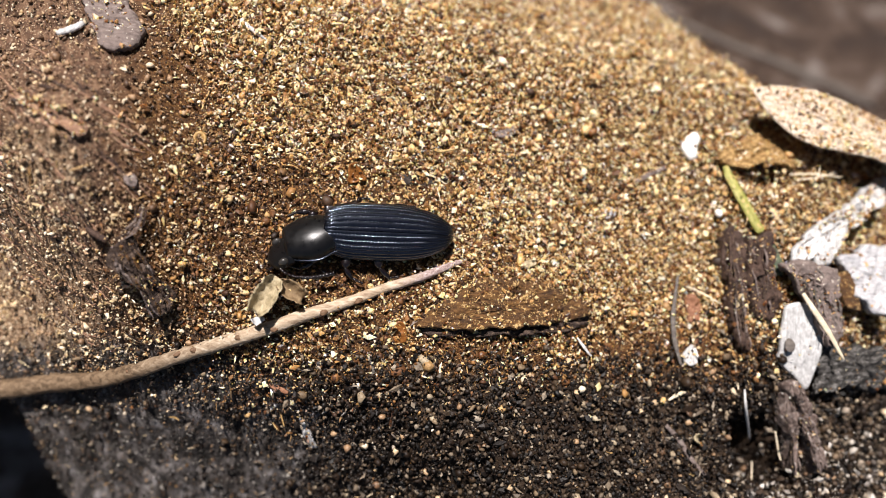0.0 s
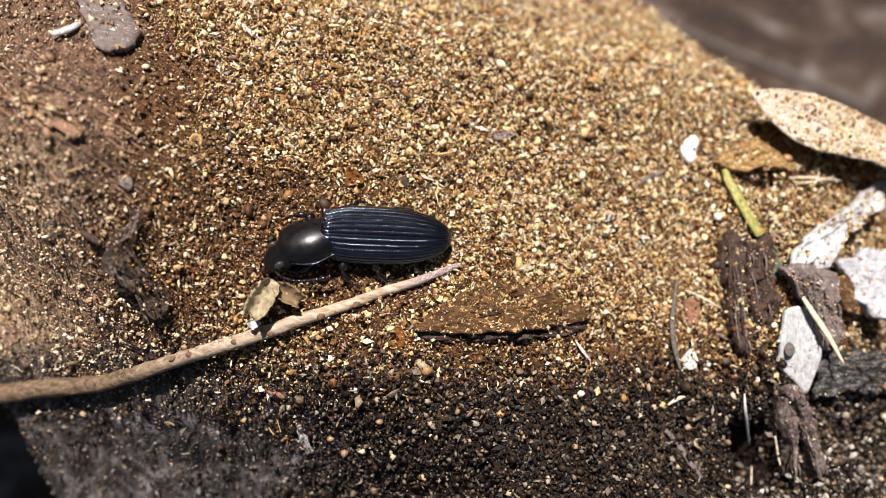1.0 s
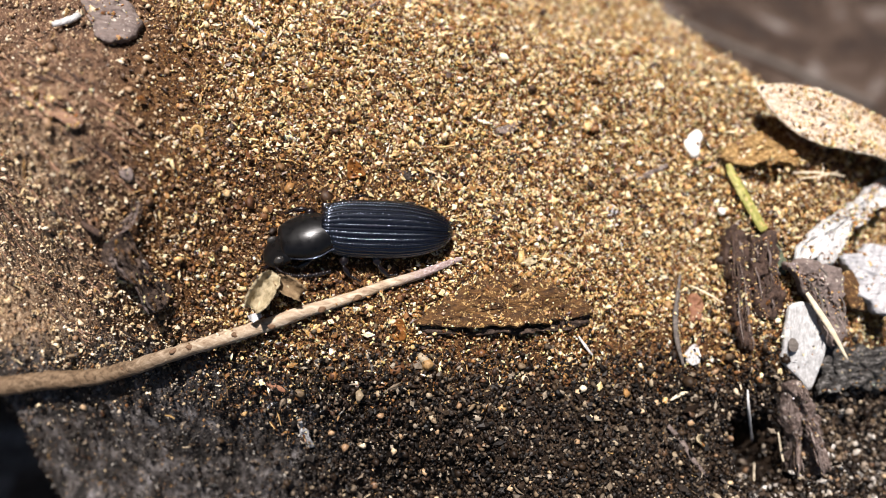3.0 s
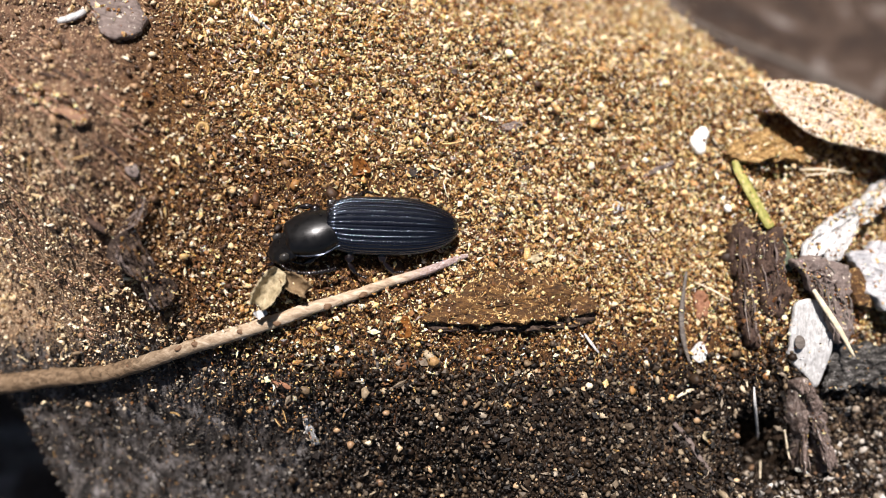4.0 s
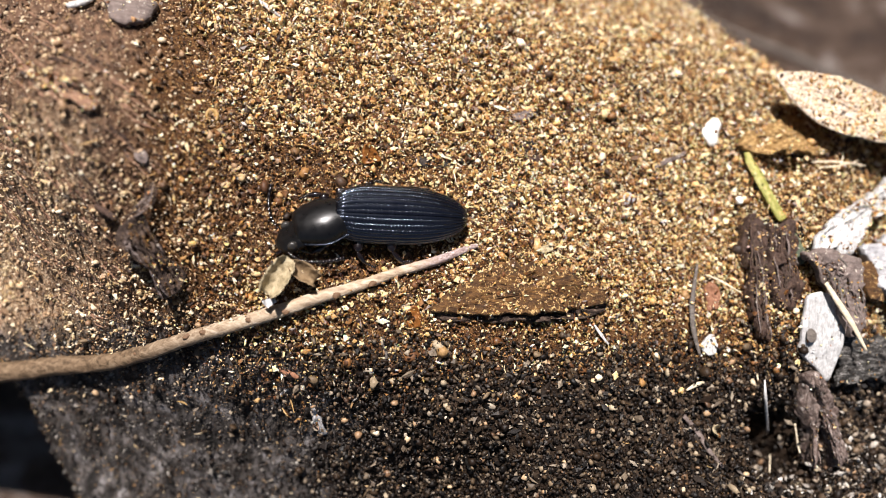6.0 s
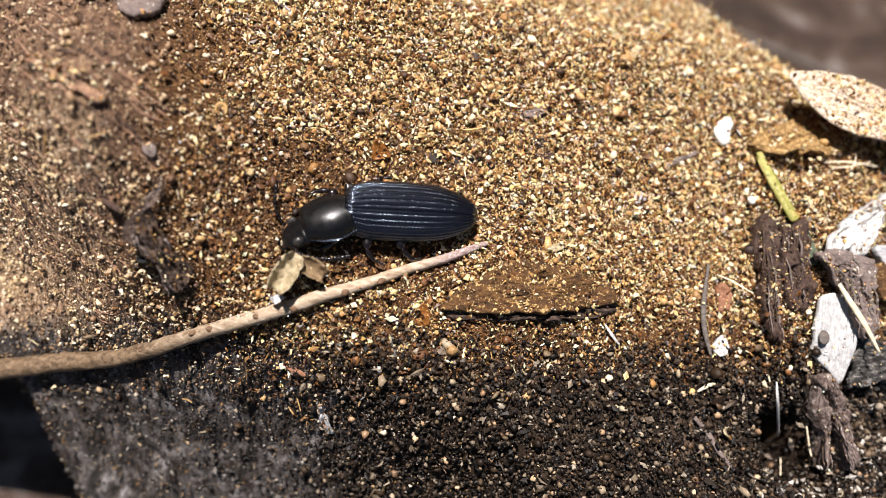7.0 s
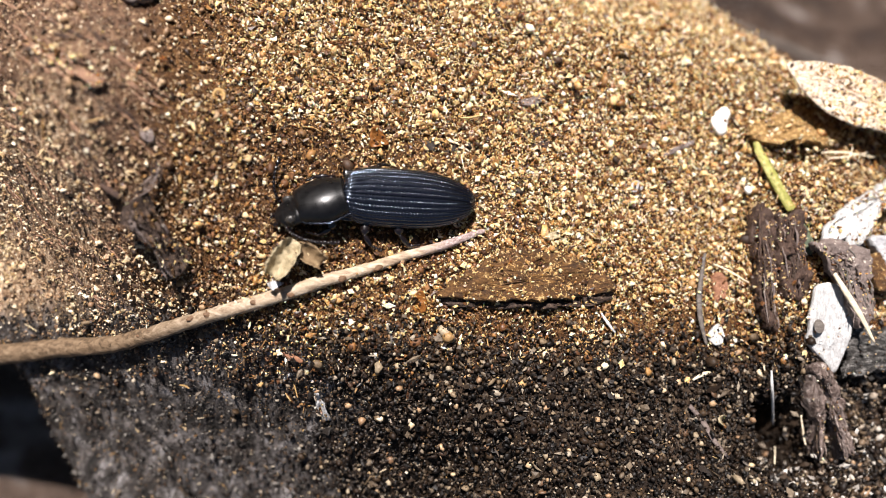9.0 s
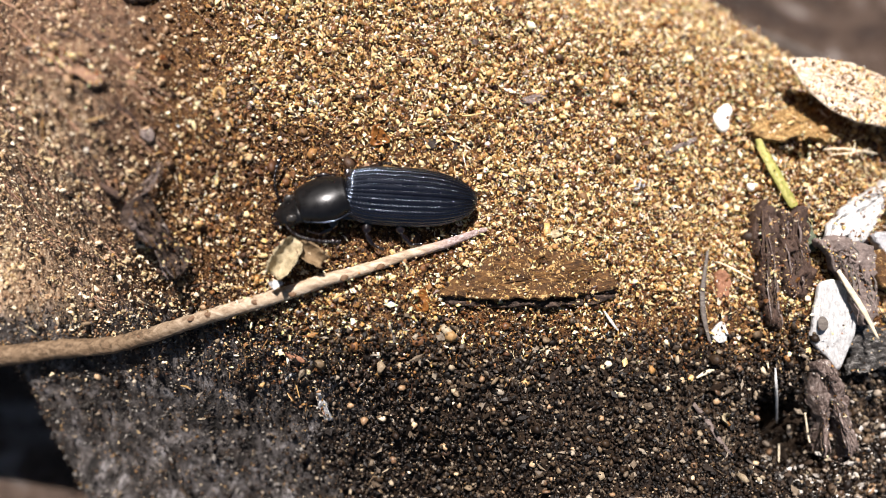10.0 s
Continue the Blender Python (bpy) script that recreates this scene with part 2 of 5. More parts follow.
def log_material():
    """Rotten wood: orange-brown humus on top, grey weathered bark down the front, reddish bark on the bank."""
    m, tree, shader = material("rotten_log")
    at = coords(tree)
    split = tree.nodes.new("ShaderNodeSeparateXYZ")
    tree.links.new(at, split.inputs[0])
    fine, wide = noisy(tree, at, 2.6, 6.0, 0.7), noisy(tree, at, 0.22, 4.0, 0.6)
    humus = ramp(tree, fine, [(0.34, (0.022, 0.009, 0.003)), (0.52, (0.085, 0.037, 0.011)), (0.74, (0.24, 0.12, 0.038))])
    red = ramp(tree, noisy(tree, coords(tree, (1.0, 0.5, 1.0)), 1.6, 6.0, 0.7, 0.5), [(0.36, (0.03, 0.015, 0.009)), (0.52, (0.12, 0.065, 0.038)), (0.74, (0.32, 0.20, 0.12))])
    grey = ramp(tree, noisy(tree, coords(tree, (1.2, 0.7, 0.5)), 0.55, 8.0, 0.75, 0.6), [(0.36, (0.008, 0.007, 0.006)), (0.46, (0.034, 0.030, 0.027)), (0.55, (0.11, 0.10, 0.094)), (0.68, (0.30, 0.29, 0.285))])
    grey = mixed(tree, 1.0, grey, ramp(tree, noisy(tree, at, 0.2, 3.0, 0.6, 0.8), [(0.38, (0.36, 0.31, 0.27)), (0.62, (1.2, 1.17, 1.18))]), "MULTIPLY")

    def step(socket, low, high, wobble=6.0):
        add = tree.nodes.new("ShaderNodeMath")
        add.operation = "MULTIPLY_ADD"
        tree.links.new(wide, add.inputs[0])
        add.inputs[1].default_value = wobble
        tree.links.new(socket, add.inputs[2])
        r = tree.nodes.new("ShaderNodeMapRange")
        r.inputs["From Min"].default_value, r.inputs["From Max"].default_value = low + wobble / 2, high + wobble / 2
        tree.links.new(add.outputs[0], r.inputs[0])
        return r.outputs[0]

    bank = step(split.outputs[0], -16.0, -20.0)
    beyond = tree.nodes.new("ShaderNodeMath")
    beyond.operation = "MULTIPLY_ADD"
    tree.links.new(split.outputs[0], beyond.inputs[0])
    beyond.inputs[1].default_value = 0.632
    tree.links.new(split.outputs[1], beyond.inputs[2])
    facing = tree.nodes.new("ShaderNodeMath")
    facing.operation = "MULTIPLY"
    tree.links.new(step(beyond.outputs[0], -12.5, -15.0, 3.0), facing.inputs[0])
    low = tree.nodes.new("ShaderNodeMath")
    low.operation = "MULTIPLY"
    tree.links.new(step(split.outputs[0], 3.0, -3.0, 6.0), low.inputs[0])
    tree.links.new(step(split.outputs[1], -6.0, -9.0, 3.0), low.inputs[1])
    tree.links.new(low.outputs[0], facing.inputs[1])
    # darker brown towards the front of the log top
    front_tone = ramp(tree, noisy(tree, at, 0.5, 5.0, 0.6), [(0.38, (0.008, 0.004, 0.002)), (0.52, (0.028, 0.016, 0.008)), (0.66, (0.07, 0.046, 0.030))])
    pale = ramp(tree, noisy(tree, coords(tree, (1.0, 0.45, 1.0)), 2.2, 6.0, 0.75, 0.5), [(0.36, (0.07, 0.04, 0.024)), (0.5, (0.30, 0.19, 0.11)), (0.66, (0.66, 0.52, 0.36))])
    ridge = tree.nodes.new("ShaderNodeMath")
    ridge.operation = "MULTIPLY"
    tree.links.new(step(split.outputs[0], -20.0, -23.0, 4.0), ridge.inputs[0])
    tree.links.new(step(split.outputs[1], 8.0, 5.0, 4.0), ridge.inputs[1])
    red = mixed(tree, ridge.outputs[0], red, pale)
    specks = ramp(tree, noisy(tree, at, 7.0, 2.0, 0.5), [(0.64, (0, 0, 0)), (0.69, (1, 1, 1))])
    humus = mixed(tree, specks, humus, (0.50, 0.31, 0.13))
    red = mixed(tree, specks, red, (0.60, 0.47, 0.32))
    top = mixed(tree, step(split.outputs[1], -9.0, -12.0, 3.0), mixed(tree, bank, humus, red), front_tone)
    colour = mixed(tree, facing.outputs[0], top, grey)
    tree.links.new(colour, shader.inputs["Base Color"])
    shader.inputs["Roughness"].default_value = 0.75
    shader.inputs["Specular IOR Level"].default_value = 0.25
    bumped(tree, shader, mixed(tree, 0.4, fine, noisy(tree, at, 0.8, 6.0, 0.7, 1.0)), 0.9, 0.5)
    return m


LOG = log_material()
LITTER = fibrous("forest_litter", [(0.38, (0.012, 0.006, 0.004)), (0.46, (0.045, 0.024, 0.014)), (0.54, (0.11, 0.075, 0.055)), (0.66, (0.34, 0.30, 0.28))], along=(0.035, 0.06, 0.06), relief=2.0)


# ---------------------------------------------------------------- mesh helpers
def mesh_of(name, verts, faces, mat, smooth=True):
    """verts in millimetres; faces: a list of index lists, or an array of triangles or quads."""
    me = bpy.data.meshes.new(name)
    verts = np.asarray(verts, float) * MM
    if isinstance(faces, list):
        me.from_pydata(verts.tolist(), [], faces)
    else:
        count, sides = faces.shape
        me.vertices.add(len(verts))
        me.vertices.foreach_set("co", verts.ravel())
        me.loops.add(count * sides)
        me.loops.foreach_set("vertex_index", faces.ravel().astype(np.int32))
        me.polygons.add(count)
        me.polygons.foreach_set("loop_start", np.arange(0, count * sides, sides, dtype=np.int32))
    me.polygons.foreach_set("use_smooth", [smooth] * len(me.polygons))
    me.materials.append(mat)
    me.update(calc_edges=True)
    return me


def thing(name, verts, faces, mat, label, category, group="", kind="", smooth=True):
    ob = new(name, mesh_of(name, verts, faces, mat, smooth))
    return tagged(ob, label, category, group, kind)


def part(name, verts, faces, mat, parent, label="", smooth=True):
    ob = new(name, mesh_of(name, verts, faces, mat, smooth))
    ob.parent = parent
    return tagged(ob, label)


def soft(a):
    return np.where(a > 30, a, np.log1p(np.exp(np.minimum(a, 30))))


def lattice(ix, iy, seed):
    n = np.sin(ix * 127.1 + iy * 311.7 + seed * 74.7) * 43758.5453
    return n - np.floor(n)


def value_noise(x, y, seed=0):
    ix, iy = np.floor(x), np.floor(y)
    fx, fy = x - ix, y - iy
    fx, fy = fx * fx * (3 - 2 * fx), fy * fy * (3 - 2 * fy)
    a, b = lattice(ix, iy, seed), lattice(ix + 1, iy, seed)
    c, d = lattice(ix, iy + 1, seed), lattice(ix + 1, iy + 1, seed)
    return (a + (b - a) * fx) * (1 - fy) + (c + (d - c) * fx) * fy - 0.5


def fbm(x, y, size, octaves=4, seed=0):
    total, gain = 0.0, 1.0
    for k in range(octaves):
        total = total + gain * value_noise(x / size + 17.3 * k, y / size - 9.1 * k, seed + k)
        size, gain = size / 2.03, gain * 0.5
    return total


def brink(x, y):
    """How far a point lies beyond the brink where the log top breaks off to the end face."""
    return (4 - 0.632 * (x + 24) - y) * 0.846 - 1.5 * np.exp(-(((x + 17.5) / 6.0) ** 2)) + 1.5 * np.exp(-(((x - 10) / 4.0) ** 2) - ((y + 20) / 4.0) ** 2)


def relief(x, y):
    """The smooth form of the log: a flat top with a mound at one end, a steep broken end face, a rounded back."""
    z = -28 * np.tanh(1.3 * 1.6 * soft((brink(x, y) - 0.6) / 1.6) / 28)
    z = z - 0.7 * 2.0 * soft((-24.3 - 0.25 * (y - 3) - x) / 2.0) / (1 + np.exp(-(y + 6) / 1.5))
    z = z + 4.6 * np.exp(-(((x + 22) / 7.5) ** 2) - ((y - 8.0) / 7.5) ** 2)
    z = z + 1.3 * np.exp(-(((x + 13.2) / 4) ** 2) - ((y - 4.5) / 5) ** 2)
    z = z + 0.78 * np.exp(-(((x - 11.05) / 6) ** 2) - ((y + 4.46) / 3) ** 2)
    # a crack down the end face
    z = z - 1.1 * np.exp(-(((x + 19.5 + 0.75 * (y + 17) + 0.7 * np.sin(y)) / 0.28) ** 2)) / (1 + np.exp((y + 12.5) / 0.6))
    # the step of bark along one end, the pit below it, and the slot under the ledge
    z = z + 2.6 / (1 + np.exp(-(x - 33.8) / 0.9)) / (1 + np.exp((y - 10) / 1.5)) / (1 + np.exp((x - 46.5) / 1.5)) * (1 - 0.7 / (1 + np.exp((y + 11) / 0.8)))
    z = z - 0.8 / (1 + np.exp((y + 14) / 1.2))
    z = z - 10 / (1 + np.exp(-(x - 34.6 + 0.25 * (y + 18)) / 0.35)) / (1 + np.exp((x - 38.6 + 0.25 * (y + 18)) / 0.35)) / (1 + np.exp((y + 14.8) / 0.4)) / (1 + np.exp(-(y + 20.6) / 0.5))
    z = z - 3.5 * np.exp(-(((x - 38.0) / 2.2) ** 2) - ((y - 7.2) / 0.7) ** 2)
    z = z - 0.75 * 1.3 * soft((y + 0.1 * x - 20) / 1.3)
    # the black gap beside the end face
    z = z - 45 / (1 + np.exp((x + 29.3 + 0.5 * (y + 18)) / 0.4)) / (1 + np.exp((y + 11.5) / 0.6))
    # the far corner, where the top rolls over to the back
    z = z - 30 * np.tanh(1.5 * 1.3 * soft((x - 34.8 + 0.57 * (y - 30.5)) / 1.3) / 30) / (1 + np.exp(-(y - 15.0) / 1.0))
    back = 40.0
    return z - 34 * np.tanh(1.5 * 1.6 * soft((y - back) / 1.6) / 34)


def height(x, y):
    z = relief(x, y)
    rough = 0.5 + 0.35 / (1 + np.exp((z + 4) / 2))
    return z + rough * (0.9 * fbm(x, y, 5.0, 3, 3) + 0.45 * fbm(x, y, 1.1, 3, 11))


def ground_at(x, y):
    return float(height(np.array([x], float), np.array([y], float))[0])


# ---------------------------------------------------------------- the log and the forest floor
FLOOR = -60.0


def build_log():
    def axis(low, a, b, high, fine, coarse):
        return np.concatenate([np.arange(low, a, coarse), np.arange(a, b, fine), np.arange(b, high + coarse, coarse)])

    xs, ys = axis(-90, -38, 58, 110, 0.3, 2.0), axis(-60, -26, 38, 80, 0.3, 2.0)
    gx, gy = np.meshgrid(xs, ys)
    gz = height(gx, gy)
    # outside the view the log rounds off to the ground
    far = np.maximum(np.maximum(-gx - 55, gx - 75), np.maximum(-gy - 30, gy - 48))
    gz = np.maximum(gz - 0.02 * np.maximum(far, 0) ** 2.2, FLOOR - 3)
    verts = np.stack([gx, gy, gz], -1).reshape(-1, 3)
    nx, ny = len(xs), len(ys)
    k = (np.arange(ny - 1)[:, None] * nx + np.arange(nx - 1)[None]).ravel()
    faces = np.stack([k, k + 1, k + nx + 1, k + nx], 1)
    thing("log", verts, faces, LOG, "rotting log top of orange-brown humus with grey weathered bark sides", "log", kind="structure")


build_log()
floor_x, floor_y = np.meshgrid(np.linspace(-1, 1, 81), np.linspace(-1, 1, 81))
floor_x, floor_y = np.sign(floor_x) * np.abs(floor_x) ** 5 * 60000, np.sign(floor_y) * np.abs(floor_y) ** 5 * 60000
k = (np.arange(80)[:, None] * 81 + np.arange(80)[None]).ravel()
thing("ground", np.stack([floor_x, floor_y, FLOOR + 6 * fbm(floor_x, floor_y, 40.0, 3, 5)], -1).reshape(-1, 3),
      np.stack([k, k + 1, k + 82, k + 81], 1), LITTER, "brown and grey leaf litter of the forest floor", "ground", kind="structure")


def loft(rings, closed_ends=True):
    """rings: (m, n, 3) closed rings in order."""
    rings = np.asarray(rings, float)
    m, n, _ = rings.shape
    k = (np.arange(m - 1)[:, None] * n + np.arange(n)[None]).ravel()
    nxt = (np.arange(m - 1)[:, None] * n + (np.arange(n)[None] + 1) % n).ravel()
    faces = np.stack([k, nxt, nxt + n, k + n], 1).tolist()
    verts = rings.reshape(-1, 3)
    if closed_ends:
        faces += [list(range(n))[::-1], list(range((m - 1) * n, m * n))]
    return verts, faces


def woodland():
    """An added dark wall closes the place behind the log, far out of view."""
    # It darkens reflections in the wing cases; its dip lets the sun through.
    a = np.linspace(-1.75, 1.75, 90)
    rows_ = []
    for k, up in enumerate((-60.0, 900.0, 2200.0, 4300.0)):
        r = 3000 + 250 * fbm(a * 9, a * 0 + k, 1.0, 3, 2)
        top = up + (500 * fbm(a * 6, a * 0 + 3.3, 1.0, 4, 8) if k == 3 else 0) - (up / 4300) * 1900 * np.exp(-(((a + 0.2) / 0.4) ** 2))
        rows_.append(np.stack([r * np.sin(a), r * np.cos(a), np.full(90, 1.0) * top], -1))
    v = np.array(rows_).reshape(-1, 3)
    i = (np.arange(3)[:, None] * 90 + np.arange(89)[None]).ravel()
    thing("backdrop", v, np.stack([i, i + 1, i + 91, i + 90], 1), BACKDROP_WOODS, "dark green and brown unseen backdrop standing for woodland", "woodland", kind="structure")


woodland()


# ---------------------------------------------------------------- loose crumbs
PHI = (1 + 5 ** 0.5) / 2
ICO_V = np.array([(-1, PHI, 0), (1, PHI, 0), (-1, -PHI, 0), (1, -PHI, 0), (0, -1, PHI), (0, 1, PHI), (0, -1, -PHI), (0, 1, -PHI),
                  (PHI, 0, -1), (PHI, 0, 1), (-PHI, 0, -1), (-PHI, 0, 1)]) / (1 + PHI * PHI) ** 0.5
ICO_F = np.array([(0, 11, 5), (0, 5, 1), (0, 1, 7), (0, 7, 10), (0, 10, 11), (1, 5, 9), (5, 11, 4), (11, 10, 2), (10, 7, 6), (7, 1, 8),
                  (3, 9, 4), (3, 4, 2), (3, 2, 6), (3, 6, 8), (3, 8, 9), (4, 9, 5), (2, 4, 11), (6, 2, 10), (8, 6, 7), (9, 8, 1)])
BOX_V = np.array([(x, y * (1 - 0.5 * abs(x)), z) for x in (-1, 0, 1) for y, z in ((-1, -1), (1, -1), (1, 1), (-1, 1))], float)
BOX_F = np.array([(a, b, b + 4) for s in (0, 4) for a, b in ((s, s + 1), (s + 1, s + 2), (s + 2, s + 3), (s + 3, s))]
                 + [(a, b + 4, a + 4) for s in (0, 4) for a, b in ((s, s + 1), (s + 1, s + 2), (s + 2, s + 3), (s + 3, s))]
                 + [(0, 2, 1), (0, 3, 2), (8, 9, 10), (8, 10, 11)])


def turns(rng, n, flat):
    """Random turns; flat keeps the pieces near level."""
    yaw = rng.uniform(0, 2 * np.pi, n)
    a, b = rng.normal(0, 1, n) * (0.35 if flat else 3), rng.normal(0, 1, n) * (0.35 if flat else 3)
    cz, sz, cx, sx, cy, sy = np.cos(yaw), np.sin(yaw), np.cos(a), np.sin(a), np.cos(b), np.sin(b)
    o, i = np.zeros(n), np.ones(n)
    mz = np.stack([cz, -sz, o, sz, cz, o, o, o, i], 1).reshape(n, 3, 3)
    mx = np.stack([i, o, o, o, cx, -sx, o, sx, cx], 1).reshape(n, 3, 3)
    my = np.stack([cy, o, sy, o, i, o, -sy, o, cy], 1).reshape(n, 3, 3)
    return mz @ my @ mx


OCT_V = np.array([(1, 0, 0), (-1, 0, 0), (0, 1, 0), (0, -1, 0), (0, 0, 1), (0, 0, -1)], float)
OCT_F = np.array([(0, 2, 4), (2, 1, 4), (1, 3, 4), (3, 0, 4), (2, 0, 5), (1, 2, 5), (3, 1, 5), (0, 3, 5)])


def scatter(name, n, seed, density, size, mat, label, shape="grain", spread=0.45, lift=0.35, heap=0.08, most=2.6):
    """Grains, chips, flakes or fibres strewn where density(x, y) lets them lie; size: the middle radius."""
    rng = np.random.default_rng(seed)
    x, y = rng.uniform(-34, 54, n), rng.uniform(-25, 33, n)
    e = 0.3
    steep = np.sqrt(1 + ((relief(x + e, y) - relief(x, y)) / e) ** 2 + ((relief(x, y + e) - relief(x, y)) / e) ** 2)
    keep = rng.uniform(0, 1, n) < density(x, y) * np.minimum(steep, 2.2)
    x, y = x[keep], y[keep]
    n = len(x)
    r = size * np.exp(rng.normal(0, spread, n)).clip(0.3, most)
    if shape == "grain":
        bv, bf = ICO_V, ICO_F
        stretch = np.exp(rng.normal(0, 0.3, (n, 3)))
        v = bv[None] * stretch[:, None] * (1 + rng.normal(0, 0.2, (n, len(bv), 1)))
        turn = turns(rng, n, False)
    elif shape in ("chip", "flake"):
        bv, bf = OCT_V, OCT_F
        stretch = np.exp(rng.normal(0, 0.4, (n, 3))) * ((1, 1, 0.8) if shape == "chip" else (1.4, 0.9, 0.38))
        v = bv[None] * stretch[:, None] + rng.normal(0, 0.22, (n, len(bv), 3))
        turn = turns(rng, n, shape == "flake")
    else:
        bv, bf = BOX_V, BOX_F
        v = bv[None] * np.stack([rng.uniform(2.5, 8, n), rng.uniform(0.3, 0.9, n), rng.uniform(0.2, 0.4, n)], 1)[:, None]
        v[:, :, 1] += (v[:, :, 0] ** 2) * rng.normal(0, 0.03, n)[:, None]
        v[:, :, 2] += (v[:, :, 0] ** 2) * rng.normal(0, 0.02, n)[:, None]
        turn = turns(rng, n, True)
    v = np.einsum("nij,nkj->nki", turn, v) * r[:, None, None]
    z = height(x, y)
    zx, zy = (height(x + e, y) - z) / e, (height(x, y + e) - z) / e
    up = np.stack([-zx, -zy, np.ones(n)], 1)
    up /= np.linalg.norm(up, axis=1)[:, None]
    at = np.stack([x, y, z], 1) + up * (r * lift + rng.exponential(heap, n))[:, None]
    verts = (v + at[:, None]).reshape(-1, 3)
    faces = (bf[None] + (np.arange(n) * len(bv))[:, None, None]).reshape(-1, 3)
    return thing(name, verts, faces, mat, label, "wood crumbs", kind="stuff", smooth=shape == "grain")


def blob(x, y, cx, cy, rx, ry):
    return np.exp(-(((x - cx) / rx) ** 2) - ((y - cy) / ry) ** 2)


def edge(v, at, width):
    return 1 / (1 + np.exp(-(v - at) / width))


def wander(x, y):
    return 5.0 * fbm(x, y, 7.0, 3, 21)


def golden(x, y):
    """Where the golden frass lies: the log top, but for the hollow round the beetle, the bank and the front."""
    w = wander(x, y)
    g = edge(x + 0.3 * (y - 8) * (y > 8) + w, -10.5, 1.3) * edge(y + w * 0.5, -7.2, 1.2)
    g = g * (1 - 0.92 * blob(x, y, -9.0, 0.5, 6.0, 5.5)) * (1 - 0.9 * blob(x, y, -1, -1.0, 9.0, 5.8)) * (1 - 0.85 * blob(x, y, -6.5, 4.8, 6.5, 3.2))
    g = g * (1 - 0.85 * blob(x, y, 12.5, -4.8, 7.0, 2.2)) * (1 - 0.5 * blob(x, y, 4, 5.4, 3, 1.0)) * (1 - 0.7 * blob(x, y, 8, -8.5, 9, 2.6))
    g = g * (1 - (0.12 + 0.35 * edge(-y - 0.25 * x, -6.0, 2.0)) * np.clip(3.0 * fbm(x, y, 3.4, 3, 41), 0, 1))
    return g * (1 - 0.55 * edge(x + w * 0.5, 36.5, 1.0))


def dusky(x, y):
    """The bank at the end of the log."""
    w = wander(x, y)
    return edge(-x - w, 9.5, 1.5) * edge(y + 0.4 * w, -9, 1.5)


def face(x, y):
    """The weathered end face below the brink."""
    return edge(brink(x, y) + 0.4 * wander(x, y), 2.5, 0.8) * edge(-x - 0.6 * wander(x, y), 0.0, 1.5) * edge(-y, 8.5, 0.8)


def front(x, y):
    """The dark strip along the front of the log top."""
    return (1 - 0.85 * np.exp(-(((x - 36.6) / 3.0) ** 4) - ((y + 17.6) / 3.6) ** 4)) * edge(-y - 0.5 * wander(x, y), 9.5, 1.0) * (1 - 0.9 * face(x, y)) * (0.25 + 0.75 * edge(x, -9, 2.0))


def hollow(x, y):
    return np.minimum(1.0, blob(x, y, -8, -1, 8, 7) + blob(x, y, 2, -2, 9, 5) + blob(x, y, 2, -8, 12, 3.5) + blob(x, y, -6, 4.5, 6, 3) + 0.8 * blob(x, y, 0, -11.5, 8, 2.2) + 0.8 * blob(x, y, 18, -9.8, 13, 2.2))


scatter("frass_grains", 11000, 1, golden, 0.16, GOLD, "golden rounded grains of wood frass covering the log top", "grain", 0.42, 0.4, 0.2, 2.1)
scatter("frass_crumbs", 230000, 2, golden, 0.072, GOLD, "golden angular wood crumbs covering the log top", "chip", 0.45, heap=0.2, most=1.9)
scatter("frass_flakes", 130000, 6, lambda x, y: golden(x, y) + 0.07 * hollow(x, y), 0.10, GOLD, "golden wood flakes among the frass", "flake", 0.45, 0.5, heap=0.2, most=1.9)
scatter("frass_under", 90000, 26, lambda x, y: edge(x, -11, 1.5) * edge(y, -7, 1.2) * (0.12 + 0.4 * edge(-y - 0.25 * x, -6.0, 2.0)), 0.085, HUMUS, "orange-brown humus crumbs showing between the frass", "chip", 0.45, heap=0.16, most=1.9)
scatter("brown_chunks", 420, 27, lambda x, y: edge(x, -14, 2.0) * edge(y, -7, 1.5) * (1 - 0.8 * blob(x, y, -3, 0, 9, 5)), 0.27, BROWN, "larger brown wood bits among the frass", "grain", 0.35, 0.4, most=1.7)
scatter("wood_dust", 110000, 7, lambda x, y: 0.2 + 0.65 * hollow(x, y), 0.048, BROWN, "fine brown wood dust in the hollow", "chip", 0.4)
scatter("hollow_crumbs", 70000, 8, hollow, 0.075, HUMUS, "orange-brown humus crumbs round the beetle", "chip", 0.5)
scatter("hollow_grains", 4000, 18, hollow, 0.15, HUMUS, "rounded brown humus grains round the beetle", "grain", 0.4, 0.4)
def dim(x, y):
    """The dark band of humus between the bank and the frass."""
    return 1 - 0.6 * np.minimum(1.0, blob(x, y, -18.5, 13.0, 6.0, 7.0) + blob(x, y, -15.5, 7.5, 3.0, 3.5) + blob(x, y, -28.0, 16.0, 8.0, 6.0))


